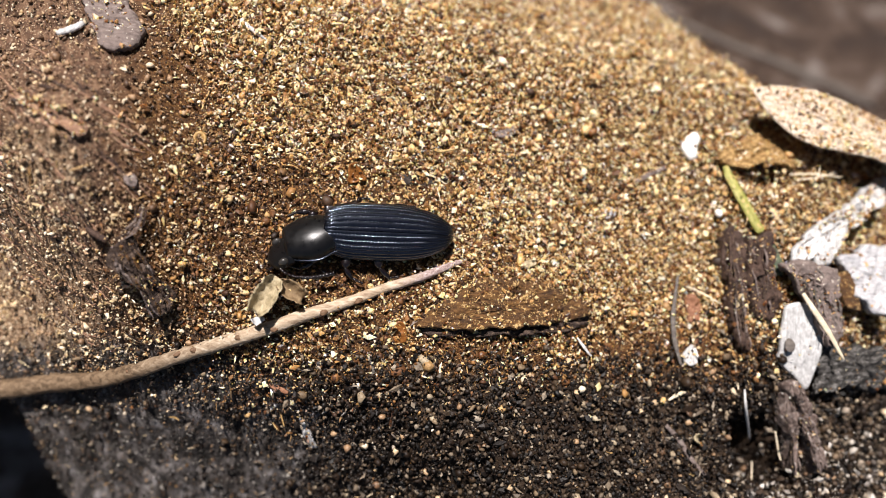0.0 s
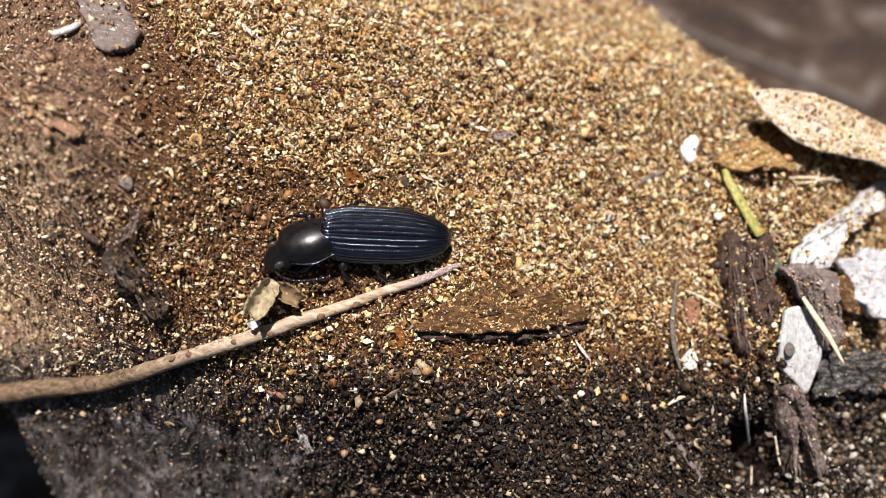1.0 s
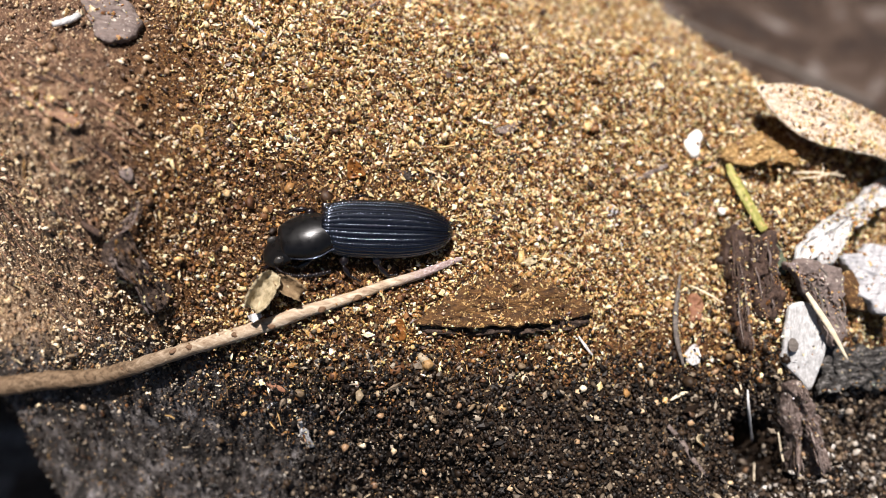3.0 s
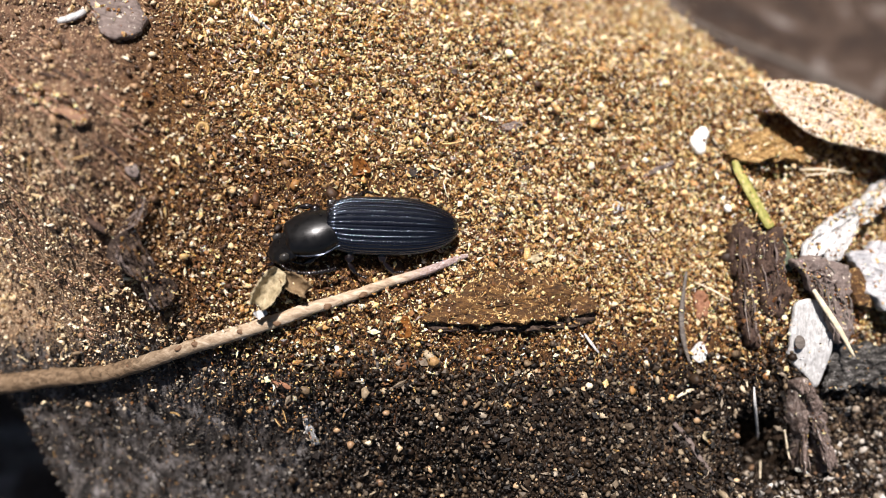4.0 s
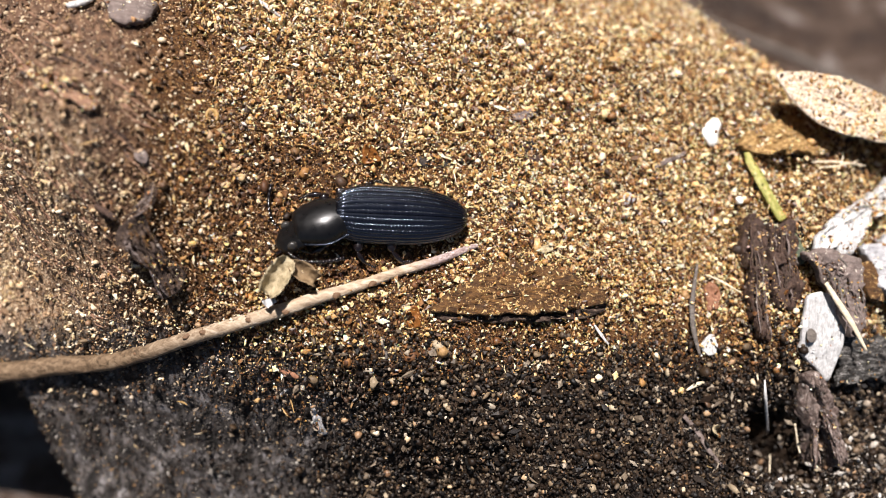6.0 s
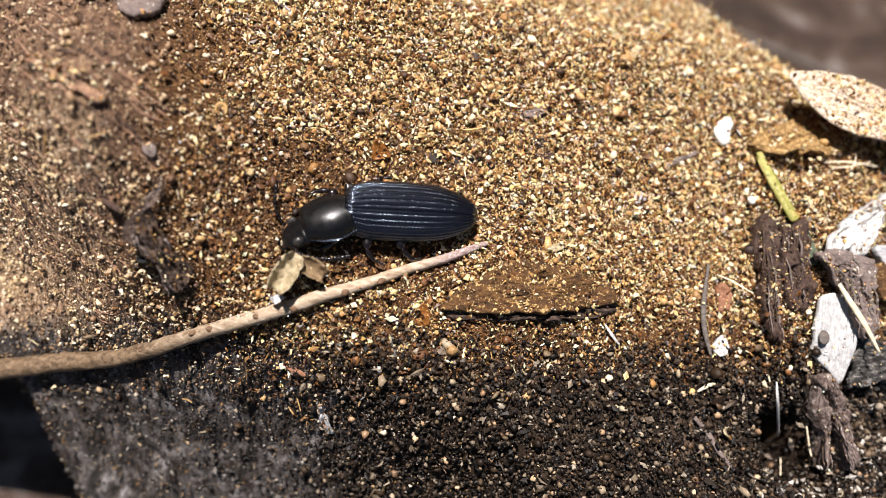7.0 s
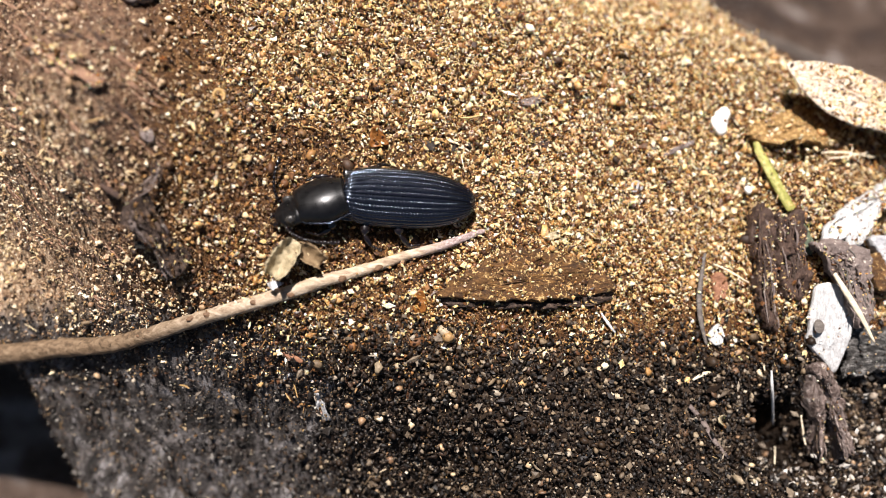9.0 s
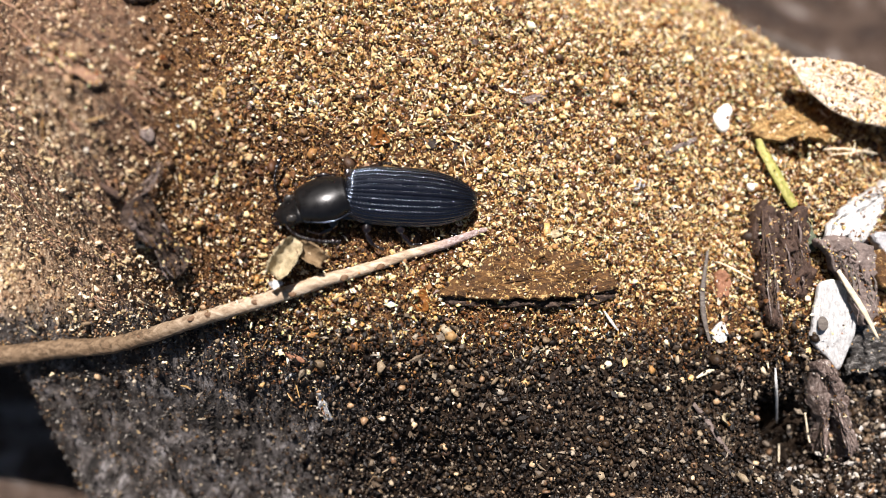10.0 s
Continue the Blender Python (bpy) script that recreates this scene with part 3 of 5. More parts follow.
scatter("bank_crumbs", 90000, 3, lambda x, y: dusky(x, y) * dim(x, y), 0.07, BANK, "brown crumbs with scattered pale grains on the bank", "chip", 0.45, most=1.9)
scatter("bank_specks", 60000, 13, lambda x, y: np.clip(dusky(x, y) * dim(x, y) * (0.2 + 1.5 * fbm(x, y, 2.2, 3, 31)) * (0.5 + 1.7 * edge(-x, 15, 2.0) * edge(-y, -8, 2.0)), 0, 1), 0.075, CREAM, "cream specks in clusters on the bank", "chip", 0.6, heap=0.12)
scatter("bank_grains", 6000, 10, dusky, 0.12, BANK, "pale rounded grains scattered on the bank", "grain", 0.4, 0.5)
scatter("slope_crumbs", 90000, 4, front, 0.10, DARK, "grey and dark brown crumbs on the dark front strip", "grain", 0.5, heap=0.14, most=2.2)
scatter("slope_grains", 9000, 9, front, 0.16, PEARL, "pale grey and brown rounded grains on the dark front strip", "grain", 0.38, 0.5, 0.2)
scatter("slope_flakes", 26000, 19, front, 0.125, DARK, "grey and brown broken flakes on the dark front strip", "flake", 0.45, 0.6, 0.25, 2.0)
scatter("round_grains", 1900, 28, lambda x, y: 0.5 * front(x, y), 0.22, BANK, "single tan rounded grains on the dark front strip", "grain", 0.25, 0.5, 0.1, 1.6)
scatter("pale_fibres", 2600, 29, lambda x, y: 0.5 * front(x, y) + 0.2 * face(x, y), 0.055, PEARL, "short pale grey fibres on the dark front strip", "fibre", 0.4, 1.2, 0.15)
scatter("bark_dust", 60000, 12, face, 0.06, ASH, "grey dust and crumbs on the weathered bark face", "chip", 0.6)
# last term: the pit's shade is put into colour as packed black crumbs
scatter("black_crumbs", 60000, 11, lambda x, y: blob(x, y, 35.4, 1.6, 2.2, 0.9) + 0.8 * blob(x, y, 37.6, 0.2, 0.8, 2.0) + 1.3 * np.exp(-(((x - 36.8) / 2.8) ** 4) - ((y + 17.8) / 3.6) ** 4), 0.14, SOIL_AND_SHADE, "crumbly black soil over the bark strips, and black crumbs as shade in the pit", "chip", 0.5)
scatter("lichen_crumbs", 40000, 15, lambda x, y: blob(x, y, 40.0, -21.6, 4.0, 1.3) + 0.5 * blob(x, y, 46.0, -20.5, 3.5, 2.5), 0.11, CHALK, "whitish lichen crumbs at the foot of the bark ridge", "chip", 0.6, heap=0.3)
MIXED = speckled("mixed_crumbs", [(0.0, (0.012, 0.008, 0.006)), (0.4, (0.055, 0.036, 0.024)), (0.65, (0.17, 0.12, 0.08)), (0.88, (0.36, 0.31, 0.26)), (1.0, (0.7, 0.68, 0.66))], rough=0.5, spec=0.3)
scatter("pale_crumbs", 26000, 22, lambda x, y: blob(x, y, 43.0, 6.0, 3.0, 3.2) + 0.6 * blob(x, y, 40.0, 3.5, 1.6, 2.2), 0.1, CREAM, "pale cream crumbs heaped by the bleached bark", "chip", 0.55, heap=0.3)
scatter("mixed_crumbs", 26000, 20, lambda x, y: edge(x - 0.25 * (y + 14), 41.5, 0.6) * edge(-y, 9.5, 1.0), 0.13, MIXED, "mixed grey, tan and white crumbs beside the bark ridge", "grain", 0.5, 0.5, 0.25, 2.4)
# these flakes carry the same near-black tone that stands for the pit's shade
scatter("pit_flakes", 9000, 21, lambda x, y: 0.5 * blob(x, y, 36.5, -19.0, 3.5, 3.5), 0.2, SOIL_AND_SHADE, "wood flakes in the pit, coloured dark for its shade", "flake", 0.5, 0.5, 0.2)
scatter("wood_fibres", 9000, 5, lambda x, y: 0.6 * golden(x, y) + 0.03, 0.06, STRAW, "thin straw-coloured wood fibres among the frass", "fibre")


# ---------------------------------------------------------------- forms
def tube(points, radii, sides=10, flat=1.0, wobble=0.0, seed=0, per=6):
    """A rounded rod along a smooth line through points (mm)."""
    p, r = np.asarray(points, float), np.asarray(radii, float)
    t = np.linspace(0, len(p) - 1, (len(p) - 1) * per + 1)
    i = np.clip(t.astype(int), 0, len(p) - 2)
    f = (t - i)[:, None]
    a, b = p[np.clip(i - 1, 0, None)], p[i]
    c, d = p[i + 1], p[np.clip(i + 2, None, len(p) - 1)]
    line = 0.5 * (2 * b + (c - a) * f + (2 * a - 5 * b + 4 * c - d) * f ** 2 + (3 * b - a - 3 * c + d) * f ** 3)
    rr = np.interp(t, np.arange(len(r)), r)
    way = np.gradient(line, axis=0)
    way /= np.linalg.norm(way, axis=1)[:, None] + 1e-9
    side = np.cross(way, (0, 0, 1.0))
    side /= np.linalg.norm(side, axis=1)[:, None] + 1e-9
    top = np.cross(side, way)
    ang = np.linspace(0, 2 * np.pi, sides, endpoint=False)
    rng = np.random.default_rng(seed)
    rag = 1 + wobble * rng.normal(0, 1, (len(t), sides))
    ring = line[:, None] + (rr[:, None] * rag)[..., None] * (np.cos(ang)[None, :, None] * side[:, None] + flat * np.sin(ang)[None, :, None] * top[:, None])
    return loft(ring)


DUSTED = []


def slab(outline, thick, seed=0, rag=0.12, bulge=0.0, steps=8, rounding=0.25, rough=0.12, dust=0.0):
    """A broken flake: a ragged outline (x, y, z of its top), thickened downwards, its rim rounded and its top uneven;
    bulge lifts its middle; dust: crumbs lying on a square millimetre of it."""
    rng = np.random.default_rng(seed)
    o = np.asarray(outline, float)
    fine = []
    for a, b in zip(o, np.roll(o, -1, 0)):
        n = max(2, int(np.linalg.norm(b - a) / 0.3))
        for s in np.arange(n) / n:
            fine.append(a + (b - a) * s)
    fine = np.array(fine)
    n = len(fine)
    fine[:, :2] = (fine[:, :2] + np.roll(fine[:, :2], 1, 0) + np.roll(fine[:, :2], -1, 0)) / 3
    mid = fine.mean(0)
    out = fine - mid
    out /= np.linalg.norm(out[:, :2], axis=1)[:, None] + 1e-9
    jag = rng.normal(0, 1, n)
    jag = 0.6 * jag + 0.5 * np.roll(jag, 1) + 0.3 * np.roll(jag, 2)
    fine[:, :2] += out[:, :2] * (rag * jag)[:, None]
    fractions = np.linspace(0.0, 1.0, steps + 1)[1:-1]
    rings = [mid + (fine - mid) * f + (0, 0, bulge * (1 - f * f)) for f in fractions]
    rings.append(mid + (fine - mid) * (1 - 0.02))
    rings.append(fine - (0, 0, thick * rounding))
    rings.append(fine - (0, 0, thick * (1 - rounding)) + np.c_[rng.normal(0, rag * 0.4, (n, 2)), np.zeros(n)])
    rings.append(mid + (fine - mid) * 0.97 - (0, 0, thick))
    verts = [mid + (0, 0, bulge)]
    for ring in rings:
        ring = np.array(ring)
        ring[:, 2] += rough * (1.2 * fbm(ring[:, 0], ring[:, 1], 1.3, 3, seed) + 0.9 * fbm(ring[:, 0], ring[:, 1], 0.35, 2, seed + 5) + 0.05 * rng.normal(0, 1, n))
        verts += list(ring)
    faces = [[0, 1 + i, 1 + (i + 1) % n] for i in range(n)]
    for k in range(len(rings) - 1):
        s = 1 + k * n
        faces += [[s + i, s + n + i, s + n + (i + 1) % n, s + (i + 1) % n] for i in range(n)]
    faces.append([1 + (len(rings) - 1) * n + i for i in range(n)][::-1])
    span = np.ptp(fine[:, 0]) * np.ptp(fine[:, 1]) * 0.7
    for _ in range(int(dust * span)):
        i, f = rng.integers(n), math.sqrt(rng.uniform(0, 0.96))
        p = mid + (fine[i] - mid) * f + (0, 0, bulge * (1 - f * f))
        DUSTED.append((*p, seed))
    return np.array(verts), faces


# ---------------------------------------------------------------- twig, bark and litter
def lump(cx, cy, cz, rx, ry, rz, seed=0, rag=0.1, turn=0.0):
    rng = np.random.default_rng(seed)
    th, ph = np.meshgrid(np.linspace(0.05, np.pi - 0.05, 11), np.linspace(0, 2 * np.pi, 18, endpoint=False), indexing="ij")
    k = 1 + rag * (np.sin(2 * ph + seed) * np.sin(th) + 0.7 * np.sin(3 * ph + 2 * th + seed) + 0.4 * rng.normal(0, 1, th.shape) * np.sin(th))
    x, y, z = rx * k * np.sin(th) * np.cos(ph), ry * k * np.sin(th) * np.sin(ph), rz * k * np.cos(th)
    c, s = math.cos(turn), math.sin(turn)
    return loft(np.stack([cx + c * x - s * y, cy + s * x + c * y, cz + z], -1))


def merged(pieces):
    vs, fs, count = [], [], 0
    for v, f in pieces:
        vs.append(v)
        fs += [[i + count for i in q] for q in (f if isinstance(f, list) else f.tolist())]
        count += len(v)
    return np.concatenate(vs), fs


def strands(root, path, width, count, size, mat, seed, up=0.5, spans=(0.35, 0.8), curl=1.0, cling=False):
    """Torn fibres of bark running side by side along a path."""
    rng = np.random.default_rng(seed)
    p = np.array(path, float)
    for k in range(count):
        a = rng.uniform(0, 1 - spans[0])
        b = min(1.0, a + rng.uniform(*spans))
        at = np.linspace(a, b, 7) * (len(p) - 1)
        mid = np.stack([np.interp(at, np.arange(len(p)), p[:, c]) for c in range(3)], 1)
        way = np.gradient(mid, axis=0)
        side = np.stack([-way[:, 1], way[:, 0], 0 * at], 1)
        side /= np.linalg.norm(side, axis=1)[:, None] + 1e-9
        off = rng.uniform(-1, 1)
        drift = curl * np.linspace(0, rng.normal(0, 0.45), 7) + curl * 0.1 * rng.normal(0, 1, 7).cumsum()
        line_ = mid + side * (off * width + drift * width)[:, None]
        line_[:, 2] += up * (1 - off * off) * rng.uniform(0.2, 1.0) + 0.08 * rng.normal(0, 1, 7)
        if cling:
            line_[:, 2] = height(line_[:, 0], line_[:, 1]) + 0.08
        r = size * rng.uniform(0.5, 1.5)
        part("strand", *tube(line_, r * np.array([0.3, 0.8, 1, 1.1, 1, 0.7, 0.2]), 7, 0.7, 0.16, seed + k, 4), mat[k % len(mat)], root)


def torn_bark(name, label, outline, thick, seed, rag, bulge, rough, dust, mat, path, width, count, fibres):
    """A bark slab with torn fibres lying on it."""
    root = tagged(new(name), label, "bark")
    part("bark_layer", *slab(outline, thick, seed, rag, bulge, steps=12, rough=rough, dust=dust), mat, root)
    strands(root, path, width, count, 0.075, fibres, seed, 0.08, (0.15, 0.5))


def twig():
    root = tagged(new("twig"), "bent pale brown dry twig with dark bud scars, lying on frass", "twig")
    line_ = [(8.7, -1.2, 0.69), (7.9, -1.4, 0.71), (5.1, -2.6, 0.66), (2.3, -3.5, 0.57), (0.0, -4.4, 0.50), (-2.2, -5.2, 0.46), (-4.4, -5.9, 0.49), (-6.6, -6.7, -0.17), (-9.5, -7.6, -1.59), (-13.0, -8.6, -3.76), (-15.3, -9.3, -5.32), (-17.6, -10.0, -7.29), (-20.2, -10.6, -9.83), (-22.9, -10.9, -12.23), (-25.6, -11.0, -14.22), (-28.4, -11.3, -16.04)]
    line_ += [tuple(np.array(line_[-1]) + k * (np.array(line_[-1]) - line_[-2])) for k in (1.2, 5)]
    radii = [0.1, 0.26, 0.38, 0.41, 0.43, 0.46, 0.49, 0.53, 0.57, 0.58, 0.62, 0.66, 0.70, 0.78, 0.84, 0.88, 0.92, 0.95]
    part("stem", *tube(line_, radii, 18, 0.9, 0.05, 4, 5), TWIG_BARK, root)
    for x, y, z in [(-6.7, -7.0, 0.28), (-9.4, -7.6, -0.95), (-12.9, -8.5, -3.03), (-14.2, -8.8, -3.81), (-18.3, -10.1, -7.28), (-24.0, -10.9, -12.46), (-28.9, -11.4, -15.75), (-0.1, -4.7, 1.05), (-2.9, -5.7, 1.02)]:
        part("bud_scar", *lump(x, y, z - 0.1, 0.36, 0.22, 0.13, int(x * 7) % 50, 0.1, 0.3), SCAR, root, "dark raised bud scar")


twig()
bark_piece = tagged(new("bark_piece"), "flat dark brown bark piece dusted with frass, half buried", "bark")
part("crust", *slab([(4.6, -6.7, 0.94), (5.7, -5.5, 1.15), (8.2, -3.9, 1.49), (10.1, -2.6, 1.40), (13.1, -2.4, 1.32), (15.9, -2.9, 1.20), (19.1, -4.0, 1.02), (19.9, -5.4, 0.97), (19.3, -5.8, 0.99), (16.4, -6.4, 1.61), (12.9, -6.8, 1.83), (9.1, -7.0, 1.67), (6.8, -7.0, 1.13)], 0.8, 2, 0.2, 0.15, steps=12, rough=0.5, dust=9), DUSTY_BARK, bark_piece, "brown bark face under scattered frass")
part("underlayer", *slab([(4.5, -6.4, 0.73), (6.9, -6.4, 0.90), (11.7, -6.3, 1.14), (16.8, -6.0, 0.86), (20.3, -5.1, 0.69), (20.6, -5.9, 0.68), (18.9, -6.8, 0.70), (16.7, -7.1, 1.00), (13.1, -7.4, 1.11), (9.3, -7.5, 0.94), (6.5, -7.5, 0.64), (5.1, -7.2, 0.66)], 1.4, 42, 0.28, 0.0, steps=6, rough=0.6), BARK_CRUMB, bark_piece, "blackish broken lower bark layers")


def leaf():
    root = tagged(new("dry_leaf"), "pale tan pointed dry leaf tilted over the log", "leaf")
    outline = [(36.0, 15.6, 3.60), (37.0, 15.8, 3.80), (39.7, 16.1, 3.80), (42.9, 16.0, 3.60), (46.8, 15.1, 3.40), (49.7, 14.1, 3.20), (54.0, 12.5, 3.00),
               (52.0, 8.0, 4.40), (47.8, 9.3, 4.60), (45.1, 9.6, 4.60), (42.1, 10.0, 4.50), (40.0, 10.7, 4.30), (38.5, 11.9, 4.10), (37.3, 13.3, 3.90), (36.5, 14.6, 3.70)]
    part("blade", *slab(outline, 0.28, 3, 0.03, 0.3, steps=12, rounding=0.4, rough=0.14, dust=22), TAN_LEAF, root)
    part("midrib", *tube([(37.4, 15.0, 3.70), (40.4, 14.0, 3.98), (43.8, 12.7, 4.10), (48.2, 11.3, 3.98), (52.1, 10.3, 3.72)], [0.05, 0.12, 0.16, 0.2, 0.22], 10, 0.5), TAN_LEAF, root, "lighter raised midrib")


leaf()
thing("frass_ledge", *slab([(32.7, 9.0, 1.94), (34.3, 10.4, 1.94), (36.4, 11.4, 1.66), (40.0, 12.7, 0.63), (42.6, 12.7, 0.18), (43.8, 11.2, 0.85), (43.2, 9.5, 1.87), (40.6, 8.6, 2.56), (38.1, 8.6, 2.70), (35.1, 8.0, 2.62)], 0.6, 13, 0.25, 0.35, steps=12, rough=0.5, dust=14), LEDGE,
      "crusted brown ledge of packed frass under the leaf", "frass crust")
torn_bark("bark_strip", "narrow dark brown rotten bark strip", [(32.7, 1.9, 2.45), (33.1, 2.5, 2.62), (33.5, 2.1, 2.81), (34.0, 2.4, 3.03), (34.2, 1.2, 3.13), (34.5, -0.1, 3.22), (34.1, -1.6, 3.10), (34.2, -3.0, 3.12), (34.4, -6.0, 2.99), (34.4, -9.0, 2.27), (33.9, -7.9, 2.54), (33.6, -8.5, 2.33), (33.2, -6.0, 2.59), (33.0, -4.5, 2.58), (32.7, -0.5, 2.49)], 1.2, 4, 0.22,
          0.0, 0.8, 13, BROWN_BARK, [(33.4, 2.0, 2.84), (33.4, -1.0, 2.86), (33.5, -4.5, 2.87), (33.9, -8.5, 2.44)], 0.6, 14, (BROWN_BARK, BARK_CRUMB, PURPLE_BARK))
torn_bark("bark_slab", "dark brown rotten bark slab beside the green stem", [(34.5, 1.4, 3.32), (34.9, 2.1, 3.46), (35.4, 1.6, 3.58), (36.5, 2.0, 3.78), (36.7, 0.7, 3.84), (36.9, -0.6, 3.86), (36.6, -2.3, 3.81), (36.9, -4.0, 3.76), (36.9, -5.4, 3.62), (36.4, -5.8, 3.51), (36.1, -6.4, 3.35), (35.5, -5.8, 3.35), (35.0, -5.8, 3.26), (34.7, -4.5, 3.30), (34.5, -3.3, 3.30), (34.5, -0.8, 3.33)], 1.2, 14, 0.22,
          0.1, 0.8, 13, BROWN_BARK, [(35.4, 1.7, 3.68), (35.5, -0.6, 3.73), (35.7, -3.1, 3.72), (35.8, -6.0, 3.49)], 1.0, 22, (BROWN_BARK, BARK_CRUMB, PURPLE_BARK, BROWN_BARK))
thing("wood_chip", *slab([(37.2, -4.7, 4.35), (38.2, -4.4, 4.45), (39.5, -4.7, 4.45), (41.0, -6.7, 4.25), (40.9, -7.9, 3.95), (40.8, -9.2, 3.55), (40.5, -10.8, 2.95), (40.2, -12.3, 2.15), (39.6, -11.7, 2.25), (38.7, -10.9, 2.55), (37.7, -10.2, 2.75), (36.9, -9.4, 2.85), (37.1, -8.4, 3.25), (36.9, -7.3, 3.55), (37.1, -5.8, 4.05)], 0.5, 5, 0.03, 0.0, steps=11, rough=0.08, dust=0.6), CHIP_WOOD,
      "sunlit white bleached wood chip with a pointed end", "wood chip")
thing("chip_knot", *lump(*(37.7, -8.2, 3.62), 0.55, 0.6, 0.04, 5, 0.05), GREY_BARK, "round grey knot on the white chip", "knot")
torn_bark("bark_plate", "grey-brown flat bark plate overlapping the white chip", [(36.6, -1.3, 4.72), (37.5, -0.8, 4.84), (38.4, -1.0, 4.89), (40.4, -0.8, 4.93), (41.7, -1.8, 4.96), (42.2, -2.5, 4.97), (42.4, -3.5, 4.97), (42.1, -5.0, 4.96), (42.4, -6.0, 4.94), (42.0, -8.0, 4.76), (41.5, -8.1, 4.71), (40.8, -8.5, 4.54), (40.1, -6.8, 4.74), (39.6, -5.3, 4.82), (38.2, -3.4, 4.83), (37.7, -1.9, 4.85)], 0.7, 6, 0.2,
          0.15, 0.55, 6, PURPLE_BARK, [(38.2, -1.3, 5.02), (39.5, -2.6, 5.07), (40.6, -4.6, 5.08), (41.4, -7.8, 4.89)], 1.3, 24, (PURPLE_BARK, RIDGE, GREY_BARK))
thing("straw", *tube([(38.3, -3.8, 5.13), (39.3, -5.3, 5.11), (40.5, -7.0, 5.05), (42.1, -9.5, 4.82)], [0.2, 0.3, 0.3, 0.1], 8, 0.6, 0.04, 3), STRAW_PALE, "cream straw sliver across the bark plate", "straw")
thing("bleached_bark", *slab([(53.3, 9.2, 0.54), (48.8, 7.1, 2.41), (43.1, 3.6, 4.00), (40.7, 2.4, 4.22), (39.0, 0.5, 4.28), (38.6, -0.8, 4.30), (40.6, -0.6, 4.33), (42.0, -1.4, 4.34), (43.1, 0.1, 4.27), (44.7, 2.3, 4.05), (47.9, 4.2, 3.44), (50.9, 5.7, 2.60)], 0.8, 7, 0.35, 0.2, steps=12, rough=0.6, dust=5), CHIP,
      "bright white bleached bark sheet", "bark")
thing("silver_bark", *slab([(43.6, 0.1, 4.06), (46.5, 0.8, 3.88), (50.7, 1.1, 3.51), (49.1, -6.3, 4.09), (46.5, -4.8, 4.15), (45.0, -3.9, 4.15), (44.8, -1.8, 4.11), (43.7, -0.9, 4.09)], 0.9, 8, 0.25, 0.1, steps=11, rough=0.5, dust=3), SILVER,
      "silvery weathered bark sheet", "bark")
thing("bark_wedge", *slab([(43.3, -1.6, 3.83), (44.5, -1.3, 3.80), (45.3, -3.8, 3.85), (45.2, -5.1, 3.86), (43.9, -4.9, 3.88), (43.3, -3.4, 3.86)], 0.8, 18, 0.1), DUSTY_BARK, "small tawny bark wedge", "bark")
thing("grey_wood", *slab([(41.0, -7.4, 3.66), (43.2, -8.4, 3.68), (49.2, -8.3, 3.69), (51.5, -12.3, 0.90), (45.2, -11.8, 2.43), (40.7, -12.3, 2.81), (40.7, -10.8, 2.68)], 0.9, 19, 0.3, 0.2, steps=11, rough=0.6, dust=3), GREY_FIBRE, "dark grey weathered wood with fine fibres", "wood")


def bark_ridge():
    root = tagged(new("bark_ridge"), "purplish brown fibrous bark ridge running down from the white chip", "bark")
    part("bark_layer", *slab([(37.4, -11.7, 3.27), (38.2, -11.1, 3.45), (39.3, -12.4, 2.97), (40.5, -14.2, 1.99), (41.5, -16.7, 1.34), (42.1, -19.2, 1.25), (41.2, -19.6, 1.28), (40.6, -17.7, 1.26), (40.0, -15.7, 1.47), (39.0, -14.2, 2.03)], 1.6, 21, 0.16, 0.3, steps=11, rough=0.8, dust=5), RIDGE, root)
    part("bark_layer", *slab([(37.7, -11.9, 2.76), (38.7, -13.2, 2.16), (39.7, -15.7, 1.08), (39.8, -17.9, 0.80), (39.8, -19.4, 0.85), (39.4, -19.7, 0.37), (39.3, -17.2, 0.29), (38.2, -14.4, 1.48)], 1.2, 22, 0.16, 0.2, steps=9, rough=0.7, dust=3), RIDGE, root)
    strands(root, [(37.9, -11.7, 3.70), (39.4, -14.2, 2.46), (40.6, -16.7, 1.75), (41.4, -19.2, 1.69)], 0.55, 26, 0.1, (RIDGE, PURPLE_BARK, RIDGE), 5, 0.4, (0.15, 0.45), 0.6)
    strands(root, [(37.9, -12.2, 2.97), (38.8, -14.7, 1.70), (39.4, -17.2, 0.75), (39.4, -19.4, 0.76)], 0.4, 14, 0.1, (RIDGE, BARK_CRUMB, RIDGE), 15, 0.3, (0.2, 0.5), 0.6)


bark_ridge()


